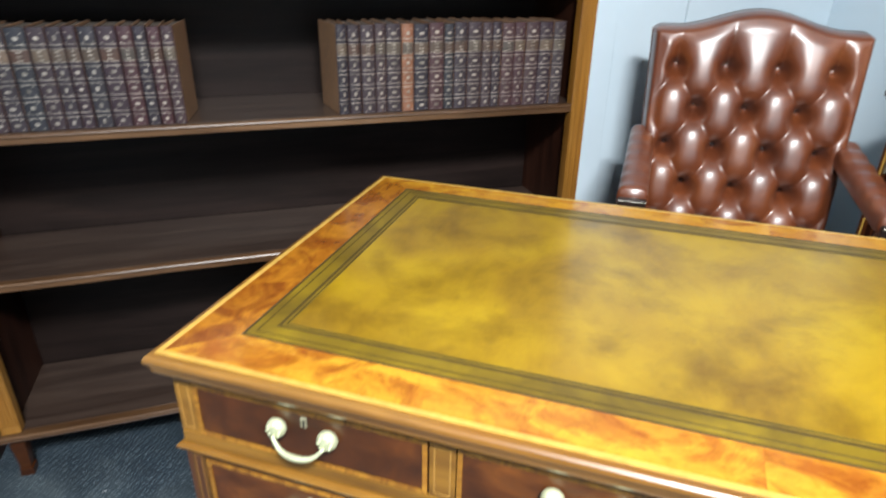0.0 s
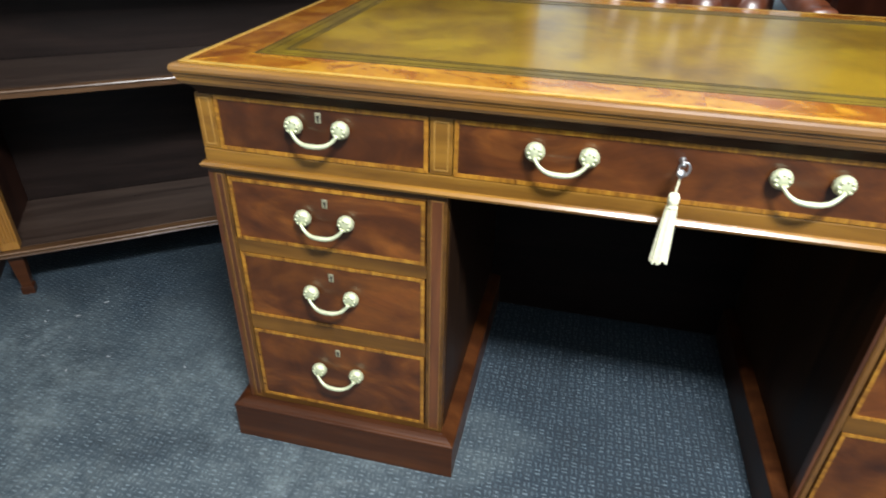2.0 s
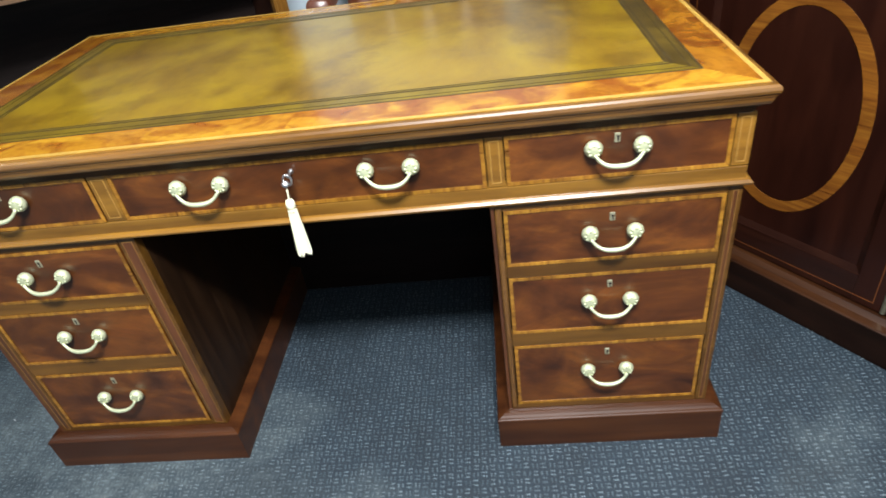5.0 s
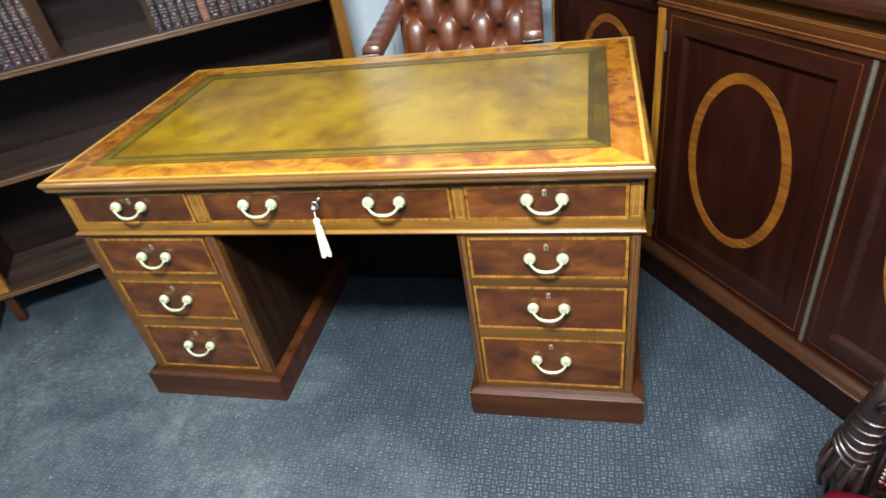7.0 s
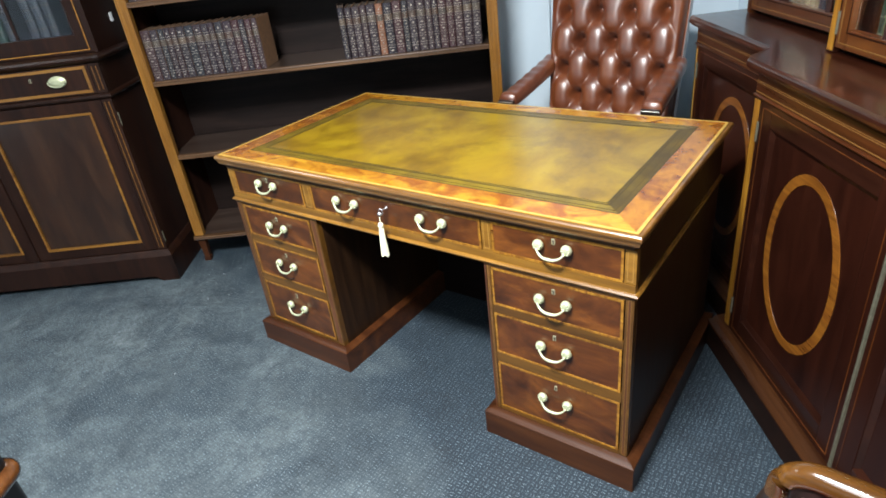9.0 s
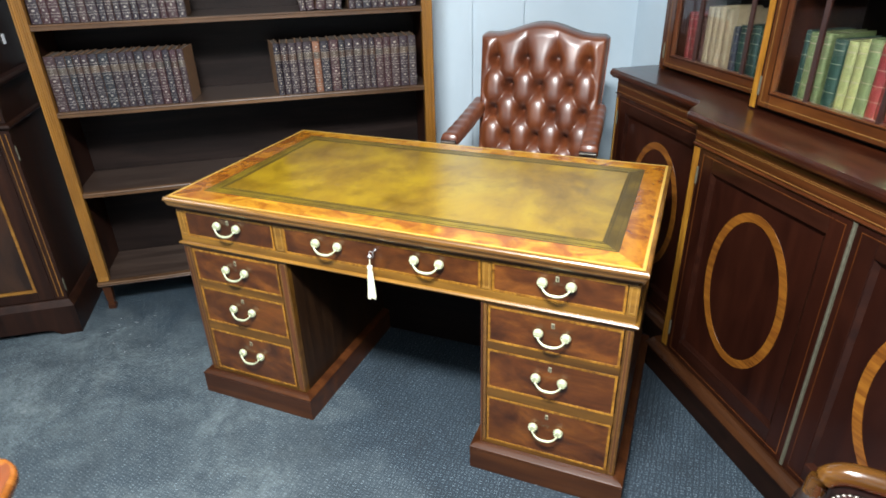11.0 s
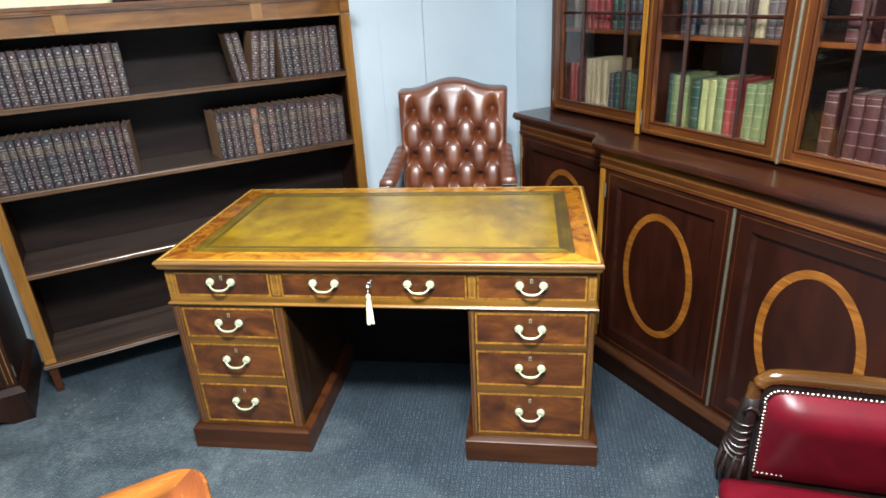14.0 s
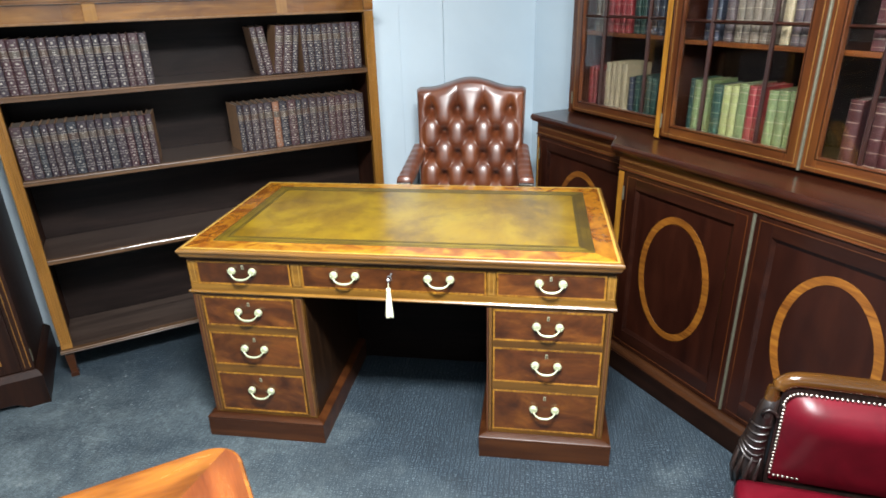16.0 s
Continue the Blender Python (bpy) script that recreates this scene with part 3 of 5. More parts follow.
    # frieze
    part("cove", ring_mould([(-0.014, 0.742), (-0.020, 0.737), (-0.0235, 0.730), (-0.0255, 0.7262)], X0, X1, Y0, Y1), COVE, desk)
    cx0, cx1, cy1 = -0.748, 0.683, Y1 - 0.027
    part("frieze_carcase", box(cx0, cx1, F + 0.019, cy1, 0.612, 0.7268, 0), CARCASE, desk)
    part("rail", box(cx0, cx1, F - 0.001, F + 0.018, 0.612, 0.6368, 0.002), MAHOGANY_RAIL, desk)
    part("rail_moulding", ring_mould([(0.0, 0.6155), (0.006, 0.614), (0.0095, 0.610), (0.008, 0.606), (0.002, 0.602), (-0.004, 0.6015)], cx0, cx1, F, cy1), MAHOGANY_RAIL, desk)
    drawer(desk, -0.717, -0.380, 0.638, 0.7255, F)
    drawer(desk, -0.342, 0.279, 0.638, 0.7255, F, lock=False, handles=(0.245, 0.753))
    drawer(desk, 0.311, 0.654, 0.638, 0.7255, F)
    for a, b in ((-0.748, -0.719), (-0.378, -0.344), (0.281, 0.309), (0.656, 0.683)):
        inlaid_panel(desk, a, b, 0.638, 0.7255, F)
    # pedestals
    for px0, px1, d0, d1 in ((-0.750, -0.346, -0.716, -0.384), (0.280, 0.685, 0.301, 0.658)):
        ped = new("pedestal")
        ped.parent = desk
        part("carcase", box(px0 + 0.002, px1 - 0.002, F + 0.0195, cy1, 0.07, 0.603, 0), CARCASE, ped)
        part("stile", box(px0, d0 - 0.0245 if d0 - px0 > 0.03 else px0 + 0.006, F, F + 0.019, 0.09, 0.602, 0.001), MAHOGANY_V, ped)
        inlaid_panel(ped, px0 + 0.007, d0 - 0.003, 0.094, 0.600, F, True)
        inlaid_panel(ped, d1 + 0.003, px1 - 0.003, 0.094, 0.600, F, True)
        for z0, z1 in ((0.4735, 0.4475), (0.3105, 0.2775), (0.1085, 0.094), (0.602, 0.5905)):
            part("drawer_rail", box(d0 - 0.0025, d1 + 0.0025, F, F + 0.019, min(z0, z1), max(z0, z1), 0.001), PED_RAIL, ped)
        for z0, z1 in ((0.474, 0.590), (0.311, 0.447), (0.109, 0.277)):
            drawer(ped, d0, d1, z0, z1, F)
        part("plinth", ring_mould([(0.001, 0.0935), (0.010, 0.0925), (0.016, 0.0905), (0.0205, 0.0885), (0.0235, 0.0878), (0.0255, 0.086), (0.0262, 0.0835), (0.0262, 0.080), (0.0250, 0.0785), (0.0255, 0.001), (0.0, 0.0005)], px0, px1, F, cy1), PLINTH, ped, "moulded mahogany plinth")
    # Added sheet: stands in for the black shade far back in the kneehole.
    part("kneehole_panel", box(-0.3445, 0.2785, cy1 - 0.156, cy1 - 0.142, 0.001, 0.6015, 0.001), SHADED_WOOD, desk, "added dark panel standing in for shade deep in the kneehole")
    return desk


pedestal_desk()


def key_and_tassel():
    k = thing("key", pose(-0.033, 0.027, 0.701, 0, 0, 0), "nickel drawer key with a cream tassel hanging from it", "key")
    b = lathe([(0.0045, 0), (0.005, 0.001), (0.0025, 0.002), (0.0022, 0.018), (0.003, 0.019)], pose(0, 0, 0, 90), 12)
    tube([(0.0095 * math.sin(a) * 0.7, -0.026 - 0.0 * a, 0.0095 * math.cos(a) - 0.002) for a in (2 * math.pi * n / 16 for n in range(17))], 0.0018, 8, b)
    part("shank", b, STEEL, k, smooth=True)
    part("bow", lathe([(0.002, 0), (0.006, 0.001), (0.006, 0.003), (0.002, 0.004)], pose(-0.004, -0.028, -0.008, 60, 0, 20), 12), STEEL, k, smooth=True)
    cord = tube([(-0.003, -0.028, -0.010), (-0.004, -0.030, -0.022), (-0.005, -0.030, -0.036)], 0.0014, 8)
    part("cord", cord, TASSEL, k)
    head = lathe([(0.001, 0), (0.006, -0.001), (0.0075, -0.006), (0.0075, -0.014), (0.006, -0.016), (0.0065, -0.018), (0.0075, -0.021)], pose(-0.005, -0.030, -0.035), 16)
    part("tassel_head", head, TASSEL, k, smooth=True)
    skirt = bmesh.new()
    rng = random.Random(2)
    for n in range(46):
        a, r = rng.uniform(0, 2 * math.pi), rng.uniform(0.3, 1.0) ** 0.5
        c, s = math.cos(a) * r, math.sin(a) * r
        tube([(-0.005 + 0.0062 * c, -0.030 + 0.0062 * s, -0.054), (-0.0055 + 0.0085 * c, -0.030 + 0.0085 * s, -0.09), (-0.006 + 0.0115 * c, -0.030 + 0.0115 * s, -0.140 + rng.uniform(-0.003, 0.003))], 0.0018, 5, skirt)
    lathe([(0.006, -0.052), (0.008, -0.09), (0.0105, -0.135), (0.004, -0.137)], pose(-0.0055, -0.030, 0), 14, skirt)
    part("tassel_skirt", skirt, TASSEL, k)


key_and_tassel()


# ---- books ----
SPINES = {}


def spine_leather(name, stops, rough=(0.35, 0.55)):
    w = Mat(name)
    info = w.n("ShaderNodeObjectInfo")
    fac = w.noise(w.coords((1, 1, 1)), 55, 5, 0.65)
    col = w.ramp(info.outputs["Random"], stops)
    wear = w.ramp(fac, [(0.3, (0.55, 0.55, 0.55)), (0.6, (1, 1, 1)), (0.8, (1.5, 1.4, 1.3))])
    w.colour(w.mix(0.8, col, wear, "MULTIPLY"))
    w.rough(fac, *rough)
    w.bump(fac, 0.3, 0.001)
    SPINES[name] = w.m
    return w.m


spine_leather("dark calf", [(0, (0.033, 0.018, 0.025)), (0.2, (0.019, 0.016, 0.024)), (0.4, (0.052, 0.027, 0.030)), (0.55, (0.050, 0.019, 0.024)), (0.7, (0.020, 0.021, 0.028)), (0.85, (0.046, 0.029, 0.034)), (1, (0.030, 0.022, 0.030))])
spine_leather("tan calf", [(0, (0.20, 0.088, 0.050)), (1, (0.25, 0.11, 0.065))])
spine_leather("label calf", [(0, (0.105, 0.078, 0.055)), (0.35, (0.060, 0.030, 0.022)), (0.6, (0.085, 0.066, 0.050)), (0.8, (0.035, 0.030, 0.032)), (1, (0.11, 0.075, 0.050))])
# Spines from here to mauve: shade behind glass is put into their colour.
spine_leather("red morocco", [(0, (0.110, 0.009, 0.011)), (1, (0.150, 0.015, 0.016))])
spine_leather("claret morocco", [(0, (0.022, 0.0034, 0.004)), (1, (0.034, 0.0056, 0.006))])
spine_leather("rose cloth", [(0, (0.036, 0.0085, 0.0105)), (1, (0.050, 0.0125, 0.014))])
spine_leather("cream vellum", [(0, (0.180, 0.143, 0.085)), (1, (0.215, 0.172, 0.105))])
spine_leather("buff cloth", [(0, (0.066, 0.052, 0.038)), (1, (0.092, 0.072, 0.053))])
spine_leather("dark green morocco", [(0, (0.006, 0.022, 0.018)), (1, (0.010, 0.033, 0.022))])
spine_leather("light green cloth", [(0, (0.070, 0.092, 0.036)), (1, (0.092, 0.118, 0.048))])
spine_leather("lime cloth", [(0, (0.150, 0.160, 0.058)), (1, (0.185, 0.190, 0.075))])
spine_leather("slate cloth", [(0, (0.013, 0.017, 0.026)), (1, (0.020, 0.023, 0.034))])
spine_leather("mauve cloth", [(0, (0.036, 0.026, 0.028)), (1, (0.052, 0.037, 0.038))])
spine_leather("marbled boards", [(0, (0.20, 0.110, 0.060)), (1, (0.27, 0.155, 0.085))])
BOOKS = {}


def book(m, w, h, d, spine, boards, gilt="rich", label="", group=""):
    """One book: it stands on z = 0, its spine towards -y, its left board at x = 0."""
    b = thing("book", m, label, "book", group)
    key = (round(w, 3), round(h, 3), round(d, 3), spine, boards, gilt)
    if key in BOOKS:
        for o in BOOKS[key]:
            again(o, b, o.matrix_basis.copy())
        return b
    made = []
    t, joint = 0.0025, 0.006
    prof = [(w * 0.5 - math.cos(a) * w * 0.5, joint - math.sin(a) * min(0.009 if gilt == "plain" else 0.006, w * 0.25)) for a in (math.pi * k / 8 for k in range(9))]
    back = [(x * 0.8 + w * 0.1, joint + 0.004) for x, _ in prof[::-1]]
    sp = slab([(x, y, 0.0) for x, y in prof + back], (0, 0, h))
    for f in range(1, 6 if gilt != "plain" else 1):
        z = h * f / 6 - 0.004
        arc = [((x - w / 2) * 1.02 + w / 2, y - 0.0016) for x, y in prof]
        slab([(x, y, z - 0.0018) for x, y in arc + [(x, joint + 0.001) for x, _ in arc[::-1]]], (0, 0, 0.0036), sp)
    made.append(part("spine", sp, SPINES[spine], b))
    made.append(part("board", box(0, t, joint + 0.001, d, 0, h, 0.0006), SPINES[boards], b))
    made.append(part("board", box(w - t, w, joint + 0.001, d, 0, h, 0.0006), SPINES[boards], b))
    made.append(part("page_block", box(t + 0.0002, w - t - 0.0002, joint + 0.0045, d - 0.004, 0.003, h - 0.004, 0), PAGES, b))
    g, patch = bmesh.new(), bmesh.new()
    bulge = min(0.009 if gilt == "plain" else 0.006, w * 0.25)

    def blot(cx, cz, rx, rz, n=8):
        y = joint - bulge * math.sqrt(max(0.0, 1 - ((cx - w / 2) / (w / 2)) ** 2)) - 0.0004
        slab([(cx + rx * math.cos(2 * math.pi * k / n), y + 0.0012, cz + rz * math.sin(2 * math.pi * k / n)) for k in range(n)], (0, -0.0014, 0), g)

    if gilt != "plain":
        rx, rz = {"rich": (0.15, 0.0042), "rich_b": (0.12, 0.0054), "rich_c": (0.19, 0.0034)}[gilt]
        for f in range(6):
            z = h * (f + 0.5) / 6 - 0.004
            if f == 4:
                arc = [((x - w / 2) * 0.985 + w / 2, y - 0.0005) for x, y in prof[1:-1]]
                slab([(x, y, z - h / 16) for x, y in arc + [(x, y + 0.002) for x, y in arc[::-1]]], (0, 0, h / 8), patch)
                for zz in (z - h / 26, z, z + h / 26):
                    slab([(w * 0.36, joint - bulge * 0.95, zz - 0.0011), (w * 0.64, joint - bulge * 0.95, zz - 0.0011), (w * 0.64, joint - bulge * 0.95, zz + 0.0011), (w * 0.36, joint - bulge * 0.95, zz + 0.0011)], (0, -0.0016, 0), g)
            else:
                blot(w / 2, z, w * rx, rz, 6 if gilt == "rich_b" else 7)
                for sx in (0.22, 0.78):
                    for sz in (-1, 1):
                        blot(w * sx, z + sz * 0.0095, w * 0.06, 0.0015, 4)
        for f in range(1, 6):
            z = h * f / 6 - 0.004
            for off in (-0.0044, 0.0044):
                arc = [((x - w / 2) * 0.97 + w / 2, y - 0.0007) for x, y in prof[1:-1]]
                slab([(x, y, z + off - 0.0008) for x, y in arc + [(x, y + 0.002) for x, y in arc[::-1]]], (0, 0, 0.0016), g)
    else:
        for f, thick in ((0.05, 0.0016), (0.155, 0.0030), (0.34, 0.0024), (0.52, 0.0024), (0.70, 0.0024), (0.87, 0.0030), (0.955, 0.0016)):
            arc = [((x - w / 2) * 0.99 + w / 2, y - 0.0006) for x, y in prof[1:-1]]
            slab([(x, y, h * f - thick / 2) for x, y in arc + [(x, y + 0.002) for x, y in arc[::-1]]], (0, 0, thick), g)
    if patch.verts:
        made.append(part("title_label", patch, SPINES["label calf"], b))
    else:
        patch.free()
    made.append(tagged(part("gilt_tooling", g, GILT_DIM if gilt == "plain" else GILT, b), kind="stuff"))
    BOOKS[key] = made
    return b


# ---- the open bookcase ----
def open_bookcase():
    bc = thing("open_bookcase", ROOM @ pose(-1.126, 1.167, 0), "tall open bookcase with satinwood posts and dark adjustable shelves", "bookcase")
    W, D, T = 1.558, 0.325, 0.044

    def dip(x):
        """How far the front edge lies back: bowed ends, hollow middle."""
        f = x / W
        return 0.018 * (0.5 - 0.5 * math.cos(math.pi * min(1.0, max(0.0, min(f - 0.20, 0.80 - f) / 0.09)))) - 0.008 * math.sin(math.pi * min(1, min(f, 1 - f) / 0.27)) * (1 if min(f, 1 - f) < 0.27 else 0)

    def shaped(x0, x1, z0, z1, y_add=0.0, back=D - 0.02, n=48, bow=1.0):
        pts = [(x0 + (x1 - x0) * k / n, bow * dip(x0 + (x1 - x0) * k / n) + y_add) for k in range(n + 1)]
        return slab([(x, y, z0) for x, y in pts] + [(x1, back, z0), (x0, back, z0)], (0, 0, z1 - z0))

    for x in (0.0, W - T):
        post = part("post", box(x, x + T, 0.0, 0.030, 0.1465, 1.475, 0.0015), POST, bc, "reeded satinwood corner post")
        for k in range(5):
            a = x + T * (k + 0.75) / 5.5
            part("reed", tube([(a, 0.0, 0.17), (a, 0.0, 1.45)], 0.0028, 6), POST, post)
        part("side_panel", box(x + (0.0 if x == 0 else 0.022), x + (0.022 if x == 0 else T), 0.0305, D, 0.126, 1.475, 0.001), SIDE_WOOD, bc)
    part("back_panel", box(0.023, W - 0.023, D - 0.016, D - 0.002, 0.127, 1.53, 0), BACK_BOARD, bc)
    for z in (1.206, 0.881, 0.543):
        s = part("shelf", shaped(T * 0.5, W - T * 0.5, z, z + 0.0185, 0.020, bow=0.12), SHELF_WOOD, bc)
        part("shelf_edge", shaped(T + 0.001, W - T - 0.001, z - 0.002, z + 0.018, 0.004, 0.030, bow=0.12), SHELF_EDGE, s)
        bead = [(T + 0.002 + (W - 2 * T - 0.004) * k / 48, 0.12 * dip(T + (W - 2 * T) * k / 48) + 0.004, z + 0.0135) for k in range(49)]
        part("bead", tube(bead, 0.0032, 6), SHELF_EDGE, s)
    s = part("bottom_board", shaped(0.0, W, 0.127, 0.146, 0.016, bow=0.12), SHELF_WOOD, bc)
    part("board_edge", shaped(-0.006, W + 0.006, 0.126, 0.144, -0.008, 0.028, bow=0.12), SHELF_EDGE, s)
    for z, out in ((0.1405, -0.0085), (0.130, -0.0085)):
        bead = [(-0.004 + (W + 0.008) * k / 48, 0.12 * dip(W * k / 48) + out, z) for k in range(49)]
        part("bead", tube(bead, 0.0030, 6), SHELF_EDGE, s)
    fr = part("frieze", shaped(T + 0.001, W - T - 0.001, 1.477, 1.540, 0.008, 0.04), FRIEZE, bc, "figured veneer frieze, bowed at the ends")
    for f in (0.265, 0.735):
        x = W * f
        part("frieze_block", slab([(x - 0.022, dip(x - 0.022) + 0.002, 1.476), (x + 0.022, dip(x + 0.022) + 0.002, 1.476), (x + 0.022, 0.05, 1.476), (x - 0.022, 0.05, 1.476)], (0, 0, 0.066)), POST, fr)
    for x in (0.0, W - T):
        part("frieze_block", box(x, x + T, -0.002, 0.05, 1.477, 1.541, 0.001), FRIEZE, fr)
    part("frieze_moulding", shaped(T, W - T, 1.470, 1.478, 0.002, 0.04), STRING_DIM, bc)
    for z0, z1, out in ((1.541, 1.549, -0.004), (1.5492, 1.559, -0.012), (1.5592, 1.572, -0.022)):
        part("cornice", shaped(out, W - out, z0, z1, out, D), FRIEZE if z1 < 1.57 else BROWN_WOOD, bc)
    for x in (0.004, W - 0.040):
        for y in (0.006, D - 0.042):
            foot = bmesh.new()
            a = [foot.verts.new(p) for p in ((x, y, 0.1255), (x + 0.036, y, 0.1255), (x + 0.036, y + 0.036, 0.1255), (x, y + 0.036, 0.1255))]
            c = [foot.verts.new(p) for p in ((x + 0.006, y + 0.006, 0.022), (x + 0.030, y + 0.006, 0.022), (x + 0.030, y + 0.030, 0.022), (x + 0.006, y + 0.030, 0.022))]
            for k in range(4):
                foot.faces.new((a[k], a[(k + 1) % 4], c[(k + 1) % 4], c[k]))
            foot.faces.new(a[::-1])
            foot.faces.new(c)
            box(x + 0.002, x + 0.034, y + 0.002, y + 0.034, 0.0, 0.0225, 0.002, foot)
            part("foot", foot, PLINTH, bc, "tapered square foot")
    return bc, dip


_, BC_DIP = open_bookcase()


def book_row(rng, u0, u1, z, h, tan=(), tilts=None, first_turn=0.0, last_turn=0.0):
    """Old bindings side by side on a shelf of the open bookcase; tilts: books that lean, by degrees to the right."""
    u, n, tilts, before = u0, 0, tilts or {}, 0.0
    while u < u1 - 0.020:
        w = min(rng.choice((0.026, 0.030, 0.034, 0.038)), u1 - u)
        hh = h + rng.choice((-0.0015, 0.0, 0.0, 0.0015))
        tilt = tilts.get(n, 0.0)
        if before > 0 and tilt == 0:
            u += hh * math.sin(radians(before)) + 0.002
        if tilt < 0 and before == 0:
            u += hh * math.sin(radians(-tilt))
        v = 1.167 + 0.022 + rng.uniform(-0.002, 0.002)
        text = "orange-brown calf book with gilt tooled spine on a shelf" if n in tan else "antique dark leather book with gilt tooled spine on a shelf"
        lift = w * math.sin(radians(tilt)) if tilt > 0 else 0.0
        turn = pose(0, 0, 0, 0, 0, rng.uniform(-0.4, 0.4))
        if n == 0 and first_turn:
            turn = pose(w, 0, 0, 0, 0, first_turn) @ pose(-w, 0, 0)
        elif u + w >= u1 - 0.020:
            turn = pose(0, 0, 0, 0, 0, -last_turn)
        book(ROOM @ pose(u, v, z + 0.0005 + lift, 0, tilt, 0) @ turn, w - 0.0006, hh, 0.150, "tan calf" if n in tan else "dark calf", "marbled boards", rng.choice(("rich", "rich_b", "rich_c")), text, "antique bindings in the open bookcase")
        u += w / math.cos(radians(tilt)) + 0.0006
        before, n = tilt, n + 1


RNG = random.Random(11)
book_row(RNG, -1.078, -0.515, 1.2252, 0.200)
book_row(RNG, -1.078, -0.558, 0.9002, 0.208, last_turn=7)
book_row(RNG, -0.232, 0.382, 0.9002, 0.206, tan=(5,), first_turn=8)
book_row(RNG, -0.130, 0.380, 1.2252, 0.200, tilts={0: -7, 1: -7, 2: 8, 3: 8, 4: 8})


def top_of_bookcase():
    """What stands on the cornice."""
    p = thing("pleated_panel", ROOM @ pose(-1.05, 1.44, 1.5725), "cream pleated paper panel leaning on the wall above a bookcase", "panel")
    b = bmesh.new()
    pts, n = [], 240
    for k in range(n + 1):
        pts.append((1.38 * k / n, -0.003 * (k % 2) - (0.002 if k < 100 else 0.0)))
    slab([(x, y, 0) for x, y in pts] + [(1.38, 0.018, 0), (0, 0.018, 0)], (0, 0.03, 0.62), b)
    part("pleats", b, CREAM, p)
    part("backing", box(-0.004, 1.384, 0.0185, 0.024, 0.0, 0.05, 0), CREAM, p)
    d = thing("lacquer_box", ROOM @ pose(-0.52, 1.215, 1.5725), "dark lacquered box standing on the bookcase cornice", "box")
    part("base", ring_mould([(0.004, 0.030), (0.010, 0.024), (0.010, 0.006), (0.004, 0.0005)], 0.01, 0.35, 0.01, 0.17), LACQUER, d)
    part("body", box(0.012, 0.348, 0.012, 0.168, 0.0305, 0.13, 0.012), LACQUER, d)
    part("lid", ring_mould([(-0.03, 0.158), (0.004, 0.148), (0.008, 0.142), (0.006, 0.1305)], 0.012, 0.348, 0.012, 0.168), LACQUER, d)


top_of_bookcase()


# ---- the glazed breakfront bookcase ----
def oval_ring(cx, cz, rx, rz, w, y, t, n=56):
    b = bmesh.new()
    rings = []
    for r, yy in ((1, y), (1, y - t), (0, y - t), (0, y)):
        ax, az = rx - (1 - r) * w, rz - (1 - r) * w
        rings.append([b.verts.new((cx + ax * math.cos(2 * math.pi * k / n), yy, cz + az * math.sin(2 * math.pi * k / n))) for k in range(n)])
    for j in range(4):
        a, c = rings[j], rings[(j + 1) % 4]
        for k in range(n):
            b.faces.new((a[k], a[(k + 1) % n], c[(k + 1) % n], c[k]))
    return b


def string_frame(parent, x0, x1, z0, z1, y, w=0.003, mat=None):
    for a in ((x0, x1, z1 - w, z1), (x0, x1, z0, z0 + w), (x0, x0 + w, z0 + w, z1 - w), (x1 - w, x1, z0 + w, z1 - w)):
        part("stringing", box(a[0], a[1], y - 0.0010, y + 0.001, a[2], a[3], 0), mat or STRING_DIM, parent)


def hinge(parent, x, y, z):
    part("hinge", tube([(x, y, z - 0.028), (x, y, z + 0.028)], 0.004, 8), BRASS_STRIP, parent, "small brass butt hinge")


